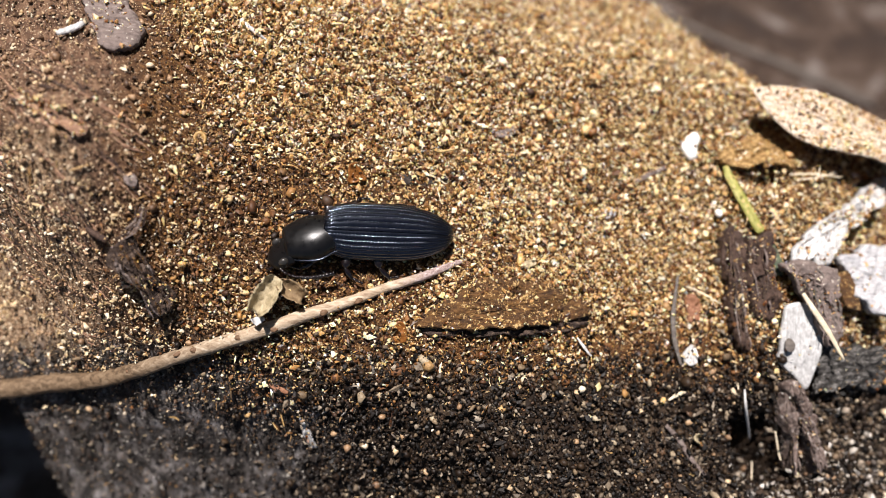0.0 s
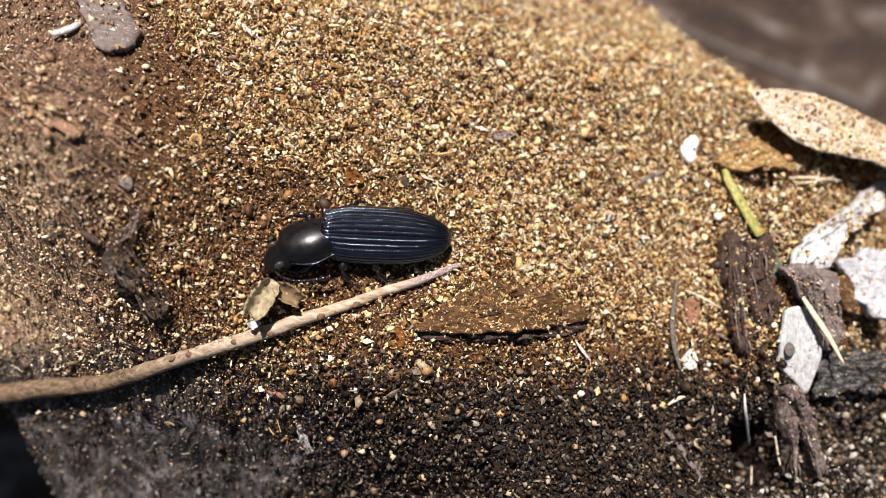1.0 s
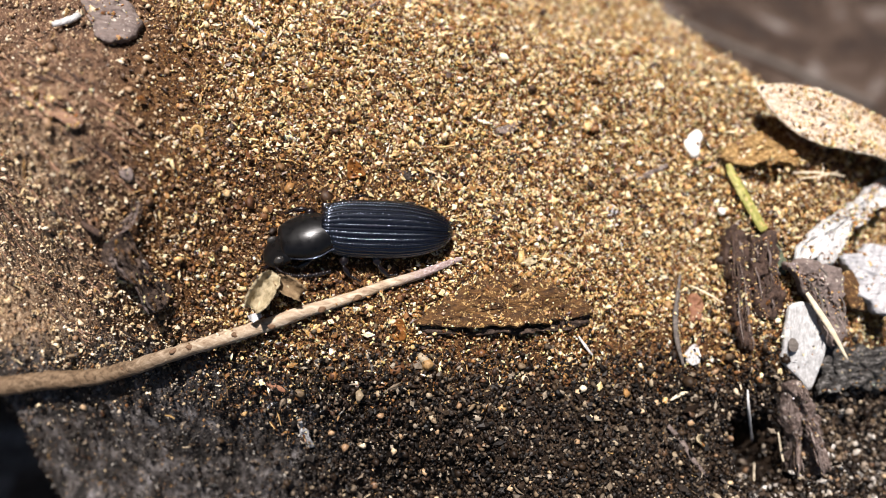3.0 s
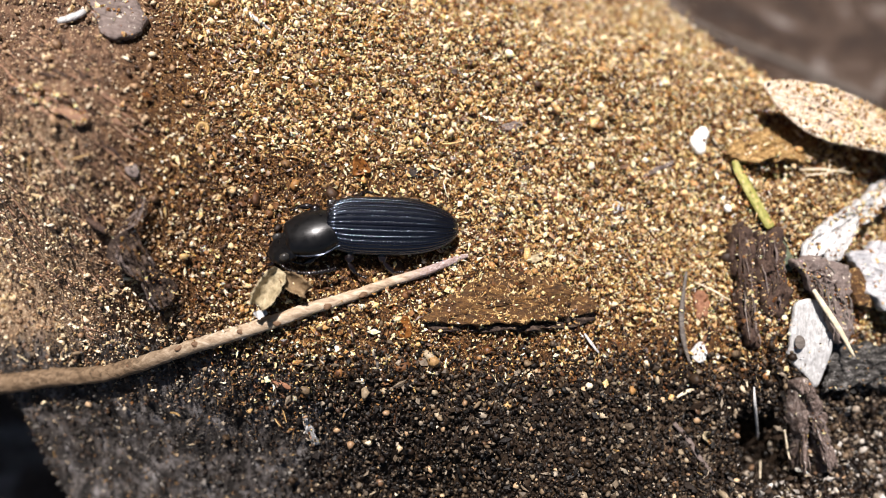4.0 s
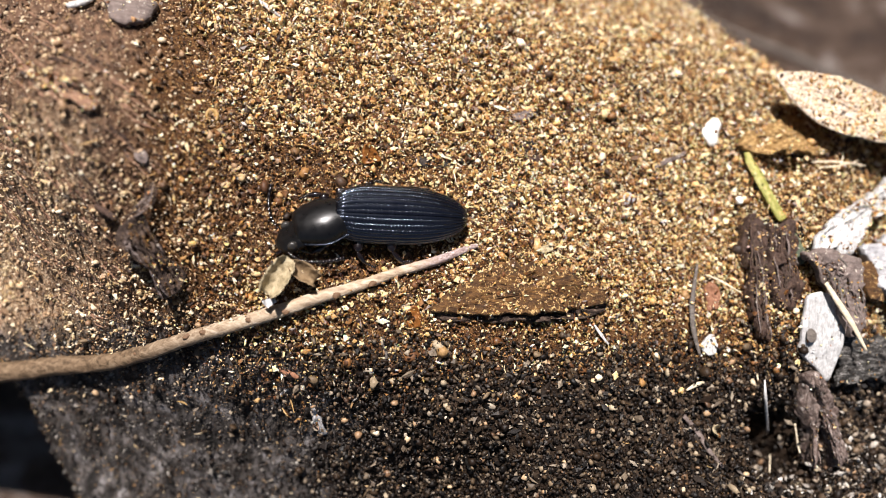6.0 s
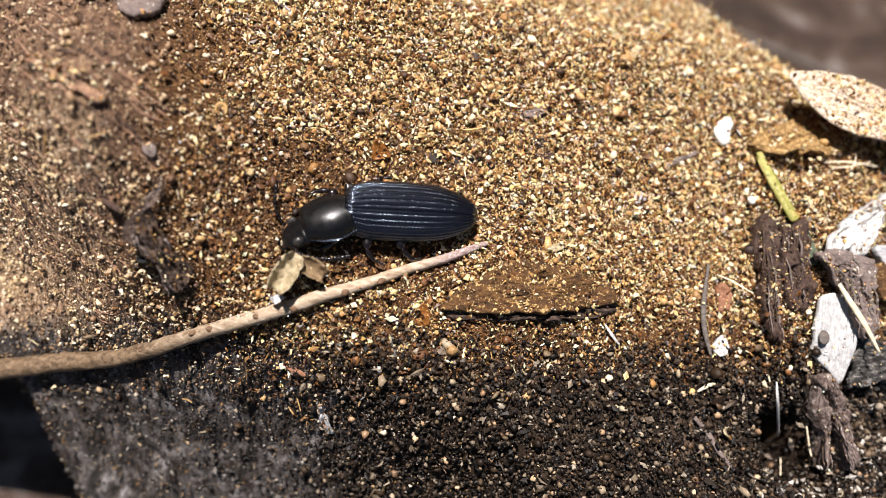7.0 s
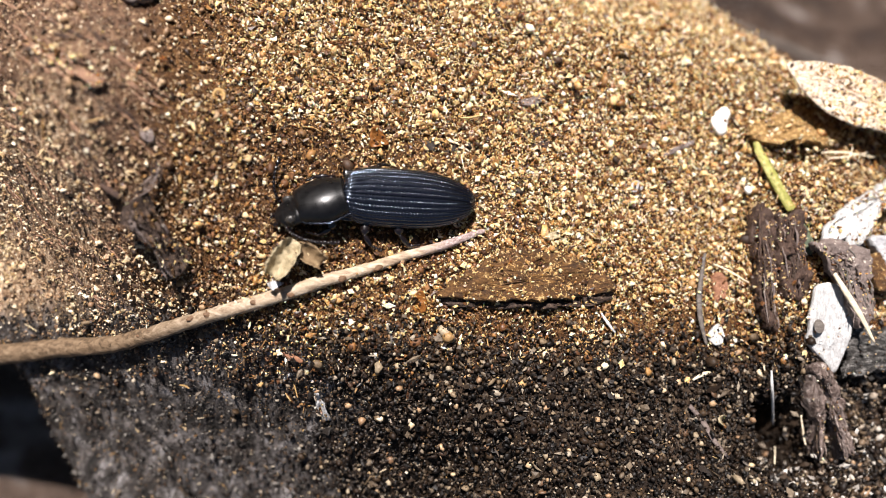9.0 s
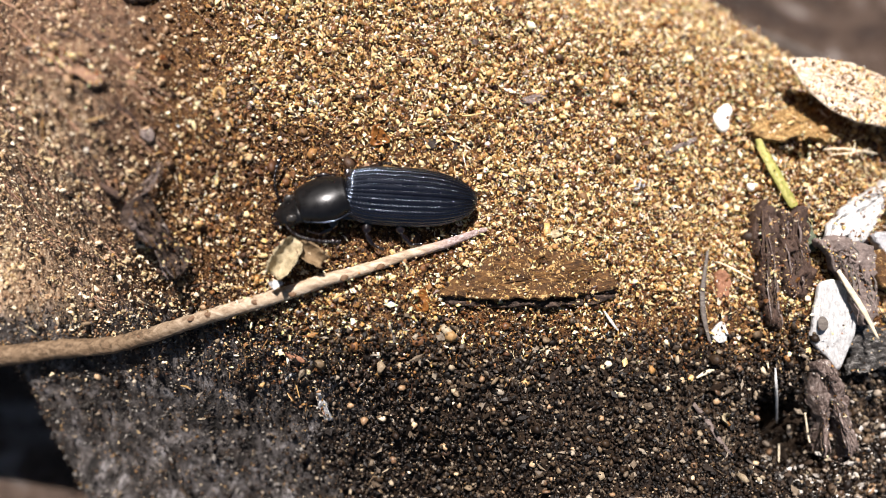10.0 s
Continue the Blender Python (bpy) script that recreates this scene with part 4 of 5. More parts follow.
def bark_crumb():
    root = tagged(new("bark_crumb"), "ragged brown bark piece, its edge raised from the humus", "bark")
    part("bark_layer", *slab([(-19.2, -1.0, 1.86), (-18.1, -0.6, 2.19), (-17.4, -0.1, 2.25), (-16.7, -1.5, 1.32), (-16.1, -2.3, 0.92), (-15.5, -3.2, 0.47), (-14.8, -3.6, 0.05), (-14.3, -4.0, -0.23), (-14.2, -4.9, -0.98), (-15.1, -5.6, -1.32), (-15.8, -6.3, -1.63), (-16.0, -5.7, -0.85), (-16.5, -4.8, 0.16), (-16.8, -4.1, 0.71), (-17.6, -3.6, 0.84), (-18.4, -3.0, 0.84), (-19.4, -2.3, 0.73)], 0.45, 10, 0.14, 0.15, steps=12, rough=0.55, dust=6), BARK_CRUMB, root)
    part("underlayer", *slab([(-18.7, -0.9, 0.95), (-16.9, -1.1, 1.03), (-15.7, -3.2, -0.00), (-14.4, -4.4, -0.83), (-14.6, -5.2, -1.44), (-15.7, -6.0, -2.17), (-16.3, -4.4, -0.90), (-17.5, -2.9, 0.04), (-18.8, -2.1, -0.02)], 1.2, 11, 0.2, 0.0, steps=6, rough=0.5), BROWN_BARK, root, "blackish lower bark layer")
    strands(root, [(-18.1, -1.0, 2.33), (-17.4, -2.3, 1.65), (-16.2, -3.8, 0.72), (-15.3, -5.9, -1.32)], 0.9, 26, 0.075, (BARK_CRUMB, DUSTY_BARK, BARK_CRUMB, PURPLE_BARK), 25, 0.1, (0.12, 0.4), 0.5)
    strands(root, [(-18.6, -0.7, 2.15), (-17.6, -0.2, 2.28), (-16.8, 0.7, 2.43), (-16.6, 2.0, 2.61)], 0.45, 14, 0.06, (BARK_CRUMB, PURPLE_BARK, BROWN_BARK), 35, 0.3, (0.3, 0.8), 0.6)


bark_crumb()
for seed, path in enumerate(([(-30.0, 15.0, -2.23), (-25.1, 10.7, 2.86), (-21.9, 8.4, 4.55), (-18.1, 6.0, 3.60), (-15.3, 4.0, 2.52)], [(-29.5, 9.4, -2.32), (-25.9, 5.5, 0.73), (-23.5, 2.3, 0.08), (-20.8, -1.2, -1.25)], [(-31.3, 4.9, -9.78), (-27.7, 0.5, -9.37), (-23.5, -3.4, -8.15), (-19.9, -6.3, -6.06)])):
    fibres = tagged(new("bark_fibres"), "reddish bark fibres running down the bank", "bark fibres")
    strands(fibres, path, 2.6, 40, 0.09, (RED_BARK, RED_BARK, BROWN_BARK), 51 + seed, 0.03, (0.08, 0.3), 0.25, True)
thing("green_stem", *tube([(33.8, 8.4, 1.82), (34.1, 7.2, 1.99), (34.4, 6.1, 2.37), (34.9, 4.7, 2.67), (35.5, 3.2, 2.93), (36.1, 2.0, 3.07)], [0.3, 0.46, 0.52, 0.54, 0.52, 0.42], 14, 0.5, 0.07, 2), GREEN, "dull green flattened plant stem", "stem")
thing("green_stem", *tube([(36.4, 1.5, 3.09), (37.0, 0.3, 3.19), (37.4, -0.8, 3.22), (37.5, -1.9, 3.21)], [0.3, 0.5, 0.55, 0.3], 12, 0.6, 0.07, 5), TEAL, "blue-green end of a plant stem in the bark", "stem")
thing("straw", *tube([(33.5, 10.5, 1.56), (34.1, 9.7, 1.94), (34.8, 8.8, 2.32)], [0.12, 0.17, 0.1], 8, 0.6), STRAW_PALE, "short yellow straw beside the green stem", "straw")
thing("straw", *tube([(35.0, 9.0, 2.29), (35.9, 9.8, 2.11), (36.6, 10.7, 1.80)], [0.1, 0.13, 0.06], 8, 0.6), STRAW_PALE, "short yellow straw beside the green stem", "straw")


def husk():
    root = tagged(new("seed_husk"), "small white seed husk on the frass", "seed husk")
    v, f = merged([lump(*(30.9, 10.1, 0.68), 0.76, 0.95, 0.5, 3, 0.1), lump(*(31.1, 10.6, 0.70), 0.66, 0.95, 0.5, 9, 0.1, -0.3), lump(*(31.4, 11.2, 0.63), 0.62, 0.72, 0.5, 7, 0.1)])
    part("shell", v, f, PALE, root)
    part("hole", *lump(*(31.2, 10.4, 1.16), 0.14, 0.2, 0.12, 1, 0.05), SCAR, root, "dark pore")


husk()
thing("fallen_stick", *tube([(59.3, 56.1, -55.0), (74.6, 51.0, -55.0), (87.2, 47.4, -55.0), (106.1, 41.3, -55.0)], [0.5, 0.7, 0.8, 0.8], 10, 0.9, 0.06, 6), GREY_BARK, "pale grey fallen stick on the forest floor", "stick")
thing("white_grain", *lump(*(32.8, 3.9, 1.73), 0.34, 0.38, 0.32, 3, 0.06), PALE, "round white grain on the frass", "grain")
for name, pts, rad, mat, label in (
        ("splinter", [(33.9, -12.0, 2.08), (34.2, -13.8, 1.64), (37.9, -16.8, -3.51)], [0.08, 0.17, 0.12], CHIP, "thin pale upright wood splinter"),
        ("splinter", [(33.6, -9.8, 1.39), (34.2, -11.1, 0.60), (33.7, -12.0, 1.45)], [0.06, 0.16, 0.06], STRAW_PALE, "short cream wood splinter"),
        ("splinter", [(38.1, -18.8, -3.67), (36.9, -20.2, -2.22)], [0.08, 0.08], STRAW_PALE, "short cream wood splinter"),
        ("splinter", [(27.4, -12.9, 0.36), (28.4, -12.4, 0.40), (29.1, -12.2, 0.45)], [0.08, 0.2, 0.08], STRAW_PALE, "short cream wood splinter"),
        ("straw", [(29.6, -2.8, 0.71), (30.7, -3.4, 1.30), (32.3, -4.5, 1.89)], [0.06, 0.09, 0.05], STRAW_PALE, "thin yellow straw in the frass"),
        ("stick", [(28.8, -1.9, 0.81), (28.4, -3.9, 0.77), (28.1, -5.9, 0.72), (28.2, -7.9, 0.70), (28.7, -9.9, 0.62)], [0.12, 0.2, 0.26, 0.24, 0.12], GREY_BARK, "thin grey rotten stick in the frass"),
        ("stick", [(25.2, 6.7, 0.48), (26.6, 7.5, 0.48), (28.3, 8.3, 0.52)], [0.18, 0.28, 0.2], PURPLE_BARK, "short brown stick stub"),
        ("straw", [(18.9, -7.5, 0.61), (19.5, -8.3, 0.55), (20.2, -9.1, 0.49)], [0.08, 0.15, 0.08], CHIP, "short white straw under the bark piece"),
        ("wisp", [(-5.6, -12.8, -5.39), (-6.3, -13.1, -6.21), (-6.8, -13.8, -7.37), (-7.3, -14.6, -8.61)], [0.08, 0.12, 0.12, 0.06], CHIP, "curled white plant wisp"),
        ("splinter", [(-7.1, -11.2, -4.52), (-6.2, -11.6, -4.33), (-5.3, -12.0, -4.23)], [0.1, 0.28, 0.16], REDDISH, "reddish wood splinter on the slope"),
        ("stick", [(-23.8, 15.4, 2.00), (-22.8, 15.9, 1.86), (-22.0, 16.6, 1.67)], [0.2, 0.3, 0.24], CHIP, "short white stick on the bank"),
        ("straw", [(-10.3, 18.8, 0.45), (-9.3, 18.0, 0.50), (-8.1, 17.2, 0.49)], [0.1, 0.18, 0.1], CHIP, "pale straw on the bank"),
        ("stick", [(-20.9, 0.5, 0.77), (-20.2, 0.0, 1.08), (-19.3, -0.5, 1.19)], [0.1, 0.28, 0.24], BROWN_BARK, "short brown stick by the bark crumb"),
        ("splinter", [(0.9, -9.2, 0.16), (1.3, -10.2, -0.02), (1.1, -10.9, -0.24)], [0.06, 0.14, 0.06], GREY_BARK, "grey wood splinter on the slope"),
        ("splinter", [(38.1, -15.8, 0.12), (38.6, -17.8, -0.30), (38.7, -18.4, -0.25)], [0.08, 0.1, 0.06], STRAW_PALE, "short cream wood splinter at the pit"),
        ("straw", [(5.6, 6.5, 0.28), (6.6, 6.1, 0.28), (7.4, 5.6, 0.29)], [0.06, 0.07, 0.05], STRAW_PALE, "thin yellow straw in the frass"),
        ("straw", [(40.1, 7.8, 2.50), (42.1, 7.8, 3.11), (46.0, 7.9, 2.38)], [0.06, 0.1, 0.06], STRAW_PALE, "thin tan plant fibre under the dry leaf"),
        ("straw", [(43.2, 8.5, 2.88), (42.8, 7.8, 3.06), (42.1, 7.0, 3.28)], [0.05, 0.08, 0.05], STRAW_PALE, "thin tan plant fibre under the dry leaf"),
        ("straw", [(40.7, 7.3, 2.56), (42.3, 7.4, 3.19), (45.0, 8.2, 2.63)], [0.05, 0.07, 0.05], STRAW_PALE, "thin tan plant fibre under the dry leaf"),
        ("root_fibre", [(27.3, -15.1, -0.12), (28.9, -16.6, -0.58), (29.7, -18.1, -0.28), (31.0, -19.5, -0.30)], [0.2, 0.26, 0.22, 0.12], PURPLE_BARK, "reddish grey root fibre on the slope")):
    thing(name, *tube(pts, rad, 9, 0.7, 0.06, len(label)), mat, label, name.split("_")[0])
for name, outline, thick, mat, label in (
        ("pale_flake", [(29.8, -15.8, 0.46), (30.3, -15.8, 0.47), (37.0, -17.5, -7.45), (37.2, -18.6, -7.18), (36.8, -19.1, -7.26), (36.1, -18.3, -7.83), (29.9, -16.7, 0.39)], 0.25, FLAKE, "pale pitted wood flake on the slope"),
        ("grey_flake", [(31.9, -19.5, -0.15), (36.7, -19.7, -5.02), (36.2, -20.1, -3.09), (33.7, -20.3, -0.12), (32.6, -20.1, -0.27)], 0.2, GREY_BARK, "grey bark flake at the pit"),
        ("white_shard", [(-4.3, -14.0, -5.77), (-3.9, -14.2, -5.74), (-3.2, -15.7, -6.78), (-2.4, -16.8, -7.62), (-3.1, -17.0, -8.17), (-3.6, -15.9, -7.44)], 0.3, CHIP, "pale pointed wood shard"),
        ("amber_flake", [(-0.8, 6.9, 1.30), (-0.2, 6.3, 0.91), (0.7, 5.5, 0.50), (-0.4, 5.4, 0.50), (-1.2, 5.1, 0.50), (-1.1, 6.0, 0.81)], 0.12, AMBER, "translucent amber scale in the frass"),
        ("amber_flake", [(2.6, -6.5, 0.39), (3.4, -6.2, 0.42), (4.0, -7.5, 0.30), (3.3, -8.3, 0.15), (2.8, -7.8, 0.21)], 0.25, AMBER, "amber wood flake under the twig"),
        ("dark_flake", [(3.0, 5.9, 0.10), (3.9, 6.4, 0.11), (4.7, 6.3, 0.11), (5.9, 6.7, 0.09), (7.1, 6.5, 0.10), (7.9, 6.0, 0.11), (6.6, 5.9, 0.12), (5.7, 5.5, 0.09), (3.7, 5.5, 0.11)], 0.2, SOIL, "dark grey bark flake in the frass"),
        ("dark_flake", [(12.8, 8.1, 0.37), (13.4, 8.7, 0.37), (14.2, 8.1, 0.39), (13.9, 7.4, 0.37), (13.0, 7.3, 0.38)], 0.35, SOIL, "black charred flake in the frass"),
        ("dark_flake", [(12.9, 6.9, 0.39), (14.4, 7.2, 0.37), (14.7, 6.5, 0.39), (13.6, 6.2, 0.39), (12.9, 6.4, 0.37)], 0.3, BROWN_BARK, "dark brown bark flake in the frass"),
        ("brown_flake", [(16.0, 4.7, 0.32), (17.0, 5.4, 0.33), (17.3, 4.9, 0.33), (16.5, 4.1, 0.33)], 0.25, REDDISH, "red-brown bark flake in the frass"),
        ("brown_flake", [(29.7, -3.9, 0.42), (30.3, -3.5, 0.88), (30.8, -4.4, 1.01), (30.5, -5.9, 0.94), (29.8, -6.2, 0.43)], 0.35, REDDISH, "red-brown bark flake in the frass"),
        ("grey_flake", [(21.8, 4.0, 0.37), (22.8, 4.5, 0.37), (23.4, 4.0, 0.38), (23.0, 3.3, 0.39), (22.1, 3.3, 0.38)], 0.3, SILVER, "grey fibrous flake in the frass"),
        ("white_fleck", [(29.1, -8.5, 0.66), (30.2, -8.1, 0.52), (30.5, -9.1, 0.88), (30.0, -9.9, 0.67), (29.2, -9.6, 0.61)], 0.3, CHIP, "white wood fleck by the stick"),
        ("pale_flake", [(13.9, -1.1, 0.63), (15.2, -0.8, 0.53), (15.4, -1.3, 0.60), (14.1, -1.6, 0.67)], 0.2, FLAKE, "pale wood flake in the frass"),
        ("brown_flake", [(11.4, 10.2, 0.39), (13.5, 11.4, 0.36), (14.5, 11.2, 0.38), (12.9, 10.0, 0.39)], 0.25, PURPLE_BARK, "grey-brown wood flake in the frass"),
        ("bark_strip", [(-22.7, 19.4, 1.20), (-19.4, 19.8, 1.04), (-18.1, 17.7, 1.52), (-17.4, 16.2, 1.84), (-18.0, 14.7, 2.47), (-19.7, 14.0, 3.07), (-20.5, 14.5, 2.95)], 0.7, PURPLE_BARK, "grey bark strip with a shiny end on the bank"),
        ("pink_patch", [(-25.2, -6.8, -12.79), (-23.4, -6.5, -10.70), (-22.4, -7.4, -10.26), (-23.0, -8.1, -11.47), (-24.6, -8.0, -12.90)], 0.3, REDDISH, "pinkish bark scale on the bank"),
        ("grey_pebble", [(-18.1, 4.0, 3.27), (-17.3, 4.4, 3.02), (-16.9, 3.5, 2.95), (-17.6, 3.2, 2.89)], 0.4, PURPLE_BARK, "small mauve bark scale on the bank"),
        ("bark_scale", [(-27.0, 10.9, 1.49), (-24.4, 9.7, 3.95), (-21.8, 8.2, 4.94), (-20.2, 7.2, 4.75), (-21.0, 6.5, 4.74), (-23.3, 7.7, 4.55), (-26.3, 9.7, 2.35)], 0.2, RED_BARK, "reddish bark scale on the bank"),
        ("bark_scale", [(-29.5, 7.6, -3.04), (-26.9, 6.2, 0.28), (-25.0, 4.2, 1.03), (-24.6, 2.8, -0.28), (-26.7, 3.2, -3.09), (-30.4, 5.6, -6.82)], 0.2, RED_BARK, "pinkish brown bark scale on the bank")):
    thing(name, *slab(outline, thick, len(label) + int(thick * 100), 0.3 if name == "bark_scale" else 0.12, 0.05, rough=0.3, dust=16 if name == "bark_scale" else 5), mat, label, name.split("_")[-1])


def ring_cup():
    a = np.linspace(0, 2 * np.pi, 20, endpoint=False)
    cx, cy, cz = (-12.9, 7.7, 1.96)
    prof = [(0.28, -0.4), (0.5, -0.4), (0.55, 0.1), (0.45, 0.28), (0.3, 0.2), (0.22, -0.2)]
    v, f = loft([[(cx + r * math.cos(t), cy + 1.15 * r * math.sin(t), cz + z) for t in a] for r, z in prof])
    thing("seed_cup", v, f, CUP, "hollow amber seed cup in the crumbs", "seed cup")


ring_cup()


def curled(p0, p1, width, curl, seed, thick=0.1):
    """A dry scrap of leaf, curled about its length."""
    rng = np.random.default_rng(seed)
    p0, p1 = np.array(p0), np.array(p1)
    way = (p1 - p0) / np.linalg.norm(p1 - p0)
    side = np.cross(way, (0, 0, 1.0))
    side /= np.linalg.norm(side)
    top = np.cross(side, way)
    rings = []
    for k, t in enumerate(np.linspace(0, 1, 15)):
        w = width * (0.35 + 0.65 * math.sin(math.pi * (0.12 + 0.76 * t)) + 0.05 * rng.normal())
        a = np.linspace(-1, 1, 11)
        lift = curl * width * (a ** 2) * (0.6 + 0.8 * t) + 0.12 * width * fbm(a * 2 + 9 * seed, a * 0 + t * 4, 1.0, 3, seed)
        upper = p0 + (p1 - p0) * t + side * (a * w * 0.5)[:, None] + top * lift[:, None]
        lower = upper[::-1] - top * thick
        rings.append(np.concatenate([upper, lower]))
    return loft(rings)


def dead_leaf_scrap():
    root = tagged(new("leaf_scrap"), "curled tan leaf scrap before the beetle's head", "leaf")
    part("blade", *curled((-6.6, -3.0, 1.50), (-8.2, -5.7, 0.70), 1.9, 0.5, 4), FLAKE, root)
    part("curl", *curled((-6.6, -3.4, 1.30), (-4.6, -4.6, 0.70), 1.5, 0.6, 9), SCRAP, root)
    return root


dead_leaf_scrap()
thing("white_fleck", *slab([(-8.6, -6.3, 0.55), (-8.0, -5.9, 0.56), (-7.3, -6.1, 0.48), (-7.5, -6.5, 0.44), (-7.8, -6.8, 0.45), (-8.2, -6.5, 0.50)], 0.2, 3, 0.1), CHIP, "small white lichen fleck by the twig", "fleck")


def dusting():
    # crumbs that lie on the bark, chips and leaves
    rng = np.random.default_rng(77)
    p = np.array(DUSTED)[:, :3]
    n = len(p)
    r = 0.07 * np.exp(rng.normal(0, 0.5, n)).clip(0.4, 2.8)
    v = (OCT_V[None] * np.exp(rng.normal(0, 0.35, (n, 1, 3))) + rng.normal(0, 0.2, (n, 6, 3)))
    v = np.einsum("nij,nkj->nki", turns(rng, n, False), v) * r[:, None, None] + (p + (0, 0, 0.03))[:, None]
    faces = (OCT_F[None] + (np.arange(n) * 6)[:, None, None]).reshape(-1, 3)
    thing("dust_crumbs", v.reshape(-1, 3), faces, GOLD, "golden crumbs dusted over bark, chips and leaf", "wood crumbs", kind="stuff", smooth=False)


dusting()
# ---------------------------------------------------------------- the beetle (head towards -x in its own space)
beetle = tagged(new("beetle"), "glossy black darkling beetle with ridged, punctured elytra on frass", "beetle")


def elytron(side):
    """One wing case: nine furrows of pits between the seam and the rim."""
    s = np.linspace(0, 1, 300)[:, None]
    q = np.linspace(0, 1, 110)[None]
    tail = np.clip((s - 0.45) / 0.55, 0, 1)
    form = np.sqrt(np.clip(1 - tail ** 2.5, 0, 1))
    shoulder = 0.48 + 0.52 * np.sqrt(np.clip(1 - (1 - np.clip(s / 0.24, 0, 1)) ** 2, 0, 1))
    swell = 0.95 + 0.05 * np.sin(np.pi * np.clip(s / 0.9, 0, 1))
    w = 2.3 * form * shoulder * swell + 0.01
    h = 1.68 * form ** 0.85 * (0.86 + 0.12 * np.clip(s / 0.05, 0, 1) ** 0.6 + 0.02 * np.clip(s / 0.4, 0, 1)) + 0.01
    ang = np.radians(0.5 + 107 * q)
    sy, cz = np.sin(ang), np.cos(ang)
    y = w * np.sign(sy) * np.abs(sy) ** 0.92
    z = 1.35 + h * np.sign(cz) * np.abs(cz) ** 0.9
    x = -3.4 + 10.85 * s + 0 * q
    furrow = q * 9.3 + 0.45
    wave = np.abs(np.sin(np.pi * furrow))
    pit = (0.5 + 0.5 * np.cos(2 * np.pi * (s * 39 + 0.37 * np.floor(furrow + 0.5)))) ** 1.6
    trough = np.exp(-((wave / 0.36) ** 2))
    fade = np.clip((1 - s) / 0.06, 0, 1) * np.clip(s / 0.06, 0, 1) * np.clip(q / 0.03, 0, 1)
    d = fade * (0.04 * wave ** 0.8 - 0.085 * trough * (0.32 + 0.68 * pit))
    y, z = y + d * sy, z + d * cz
    verts = np.stack([x, side * y, z], -1).reshape(-1, 3)
    n = q.size
    k = (np.arange(s.size - 1)[:, None] * n + np.arange(n - 1)[None]).ravel()
    faces = np.stack([k, k + 1, k + n + 1, k + n], 1) if side < 0 else np.stack([k, k + n, k + n + 1, k + 1], 1)
    return verts, faces


def body_form(x0, x1, profile, top, low, n=40, m=36, box=0.8):
    """A rounded, slightly boxy body along x: profile(s) half width, top(s) and low(s) heights over and under the middle line."""
    s = np.linspace(0.0, 1.0, m)
    a = np.linspace(0, 2 * np.pi, n, endpoint=False)
    rings = []
    for v in s:
        c, d = np.cos(a), np.sin(a)
        y = profile(v) * np.sign(c) * np.abs(c) ** box
        z = np.where(d > 0, top(v), low(v)) * np.sign(d) * np.abs(d) ** (box if box < 1 else 1)
        rings.append(np.stack([np.full(n, x0 + (x1 - x0) * v), y, z], -1))
    return loft(rings)


part("elytron", *elytron(-1), SHELL, beetle, "glossy black wing case with furrows of pits")
part("elytron", *elytron(1), SHELL, beetle, "glossy black wing case with furrows of pits")
verts, faces = body_form(-3.3, 7.0, lambda s: 2.0 * math.sqrt(max(0.001, 1 - max(0, (s - 0.4) / 0.6) ** 2.4)), lambda s: 0.2, lambda s: 0.75 * math.sqrt(max(0.001, 1 - s ** 3)))
part("abdomen", verts + (0, 0, 1.35), faces, LIMB, beetle)


def rounded(s, a=0.12, b=0.12):
    return math.sqrt(max(0.0004, 1 - max(0.0, 1 - s / a) ** 2)) * math.sqrt(max(0.0004, 1 - max(0.0, 1 - (1 - s) / b) ** 2))


# the shield turns about the waist, where it meets the wing cases
pronotum = part("pronotum", *body_form(-4.15, 0.0, lambda s: (1.35 + 0.68 * math.sin(min(1, s / 0.62) * math.pi / 2) - 0.62 * max(0, (s - 0.6) / 0.4) ** 1.5 + 0.16 * max(0, (s - 0.9) / 0.1)) * rounded(s, 0.05, 0.02),
                                       lambda s: (0.98 + 0.55 * math.sin(math.pi * min(1, s / 0.62) / 2) - 0.16 * max(0, (s - 0.6) / 0.4) ** 2) * rounded(s, 0.12, 0.06),
                                       lambda s: 0.85 * rounded(s, 0.2, 0.2), 64, 60, 0.92), SHIELD, beetle, "smooth satin black shield behind the head")
for side in (-1, 1):
    rim = [(-4.0 + 4.0 * v, side * (1.38 + 0.70 * math.sin(min(1, v / 0.62) * math.pi / 2) - 0.60 * max(0, (v - 0.6) / 0.4) ** 1.5 + 0.16 * max(0, (v - 0.9) / 0.1)), -0.06) for v in np.linspace(0, 1, 14)]
    part("rim", *tube(rim, [0.07] * 14, 8, per=3), SHELL, pronotum)
head = part("head", *body_form(-1.95, 0.3, lambda s: (0.85 + 0.5 * min(1, s / 0.55)) * rounded(s, 0.35, 0.1), lambda s: (0.42 + 0.4 * s) * rounded(s, 0.4, 0.1),
                               lambda s: 0.6 * rounded(s, 0.3, 0.1), 40, 30, 0.9), SHIELD, beetle, "dull black head")
for side in (-1, 1):
    part("eye", *lump(-0.6, side * 1.08, 0.36, 0.42, 0.3, 0.4, 2, 0.02), EYE, head, "grey faceted eye")
    part("mandible", *tube([(-1.7, side * 0.55, -0.1), (-2.1, side * 0.5, -0.15), (-2.4, side * 0.18, -0.2)], [0.22, 0.17, 0.05], 8), LIMB, head)


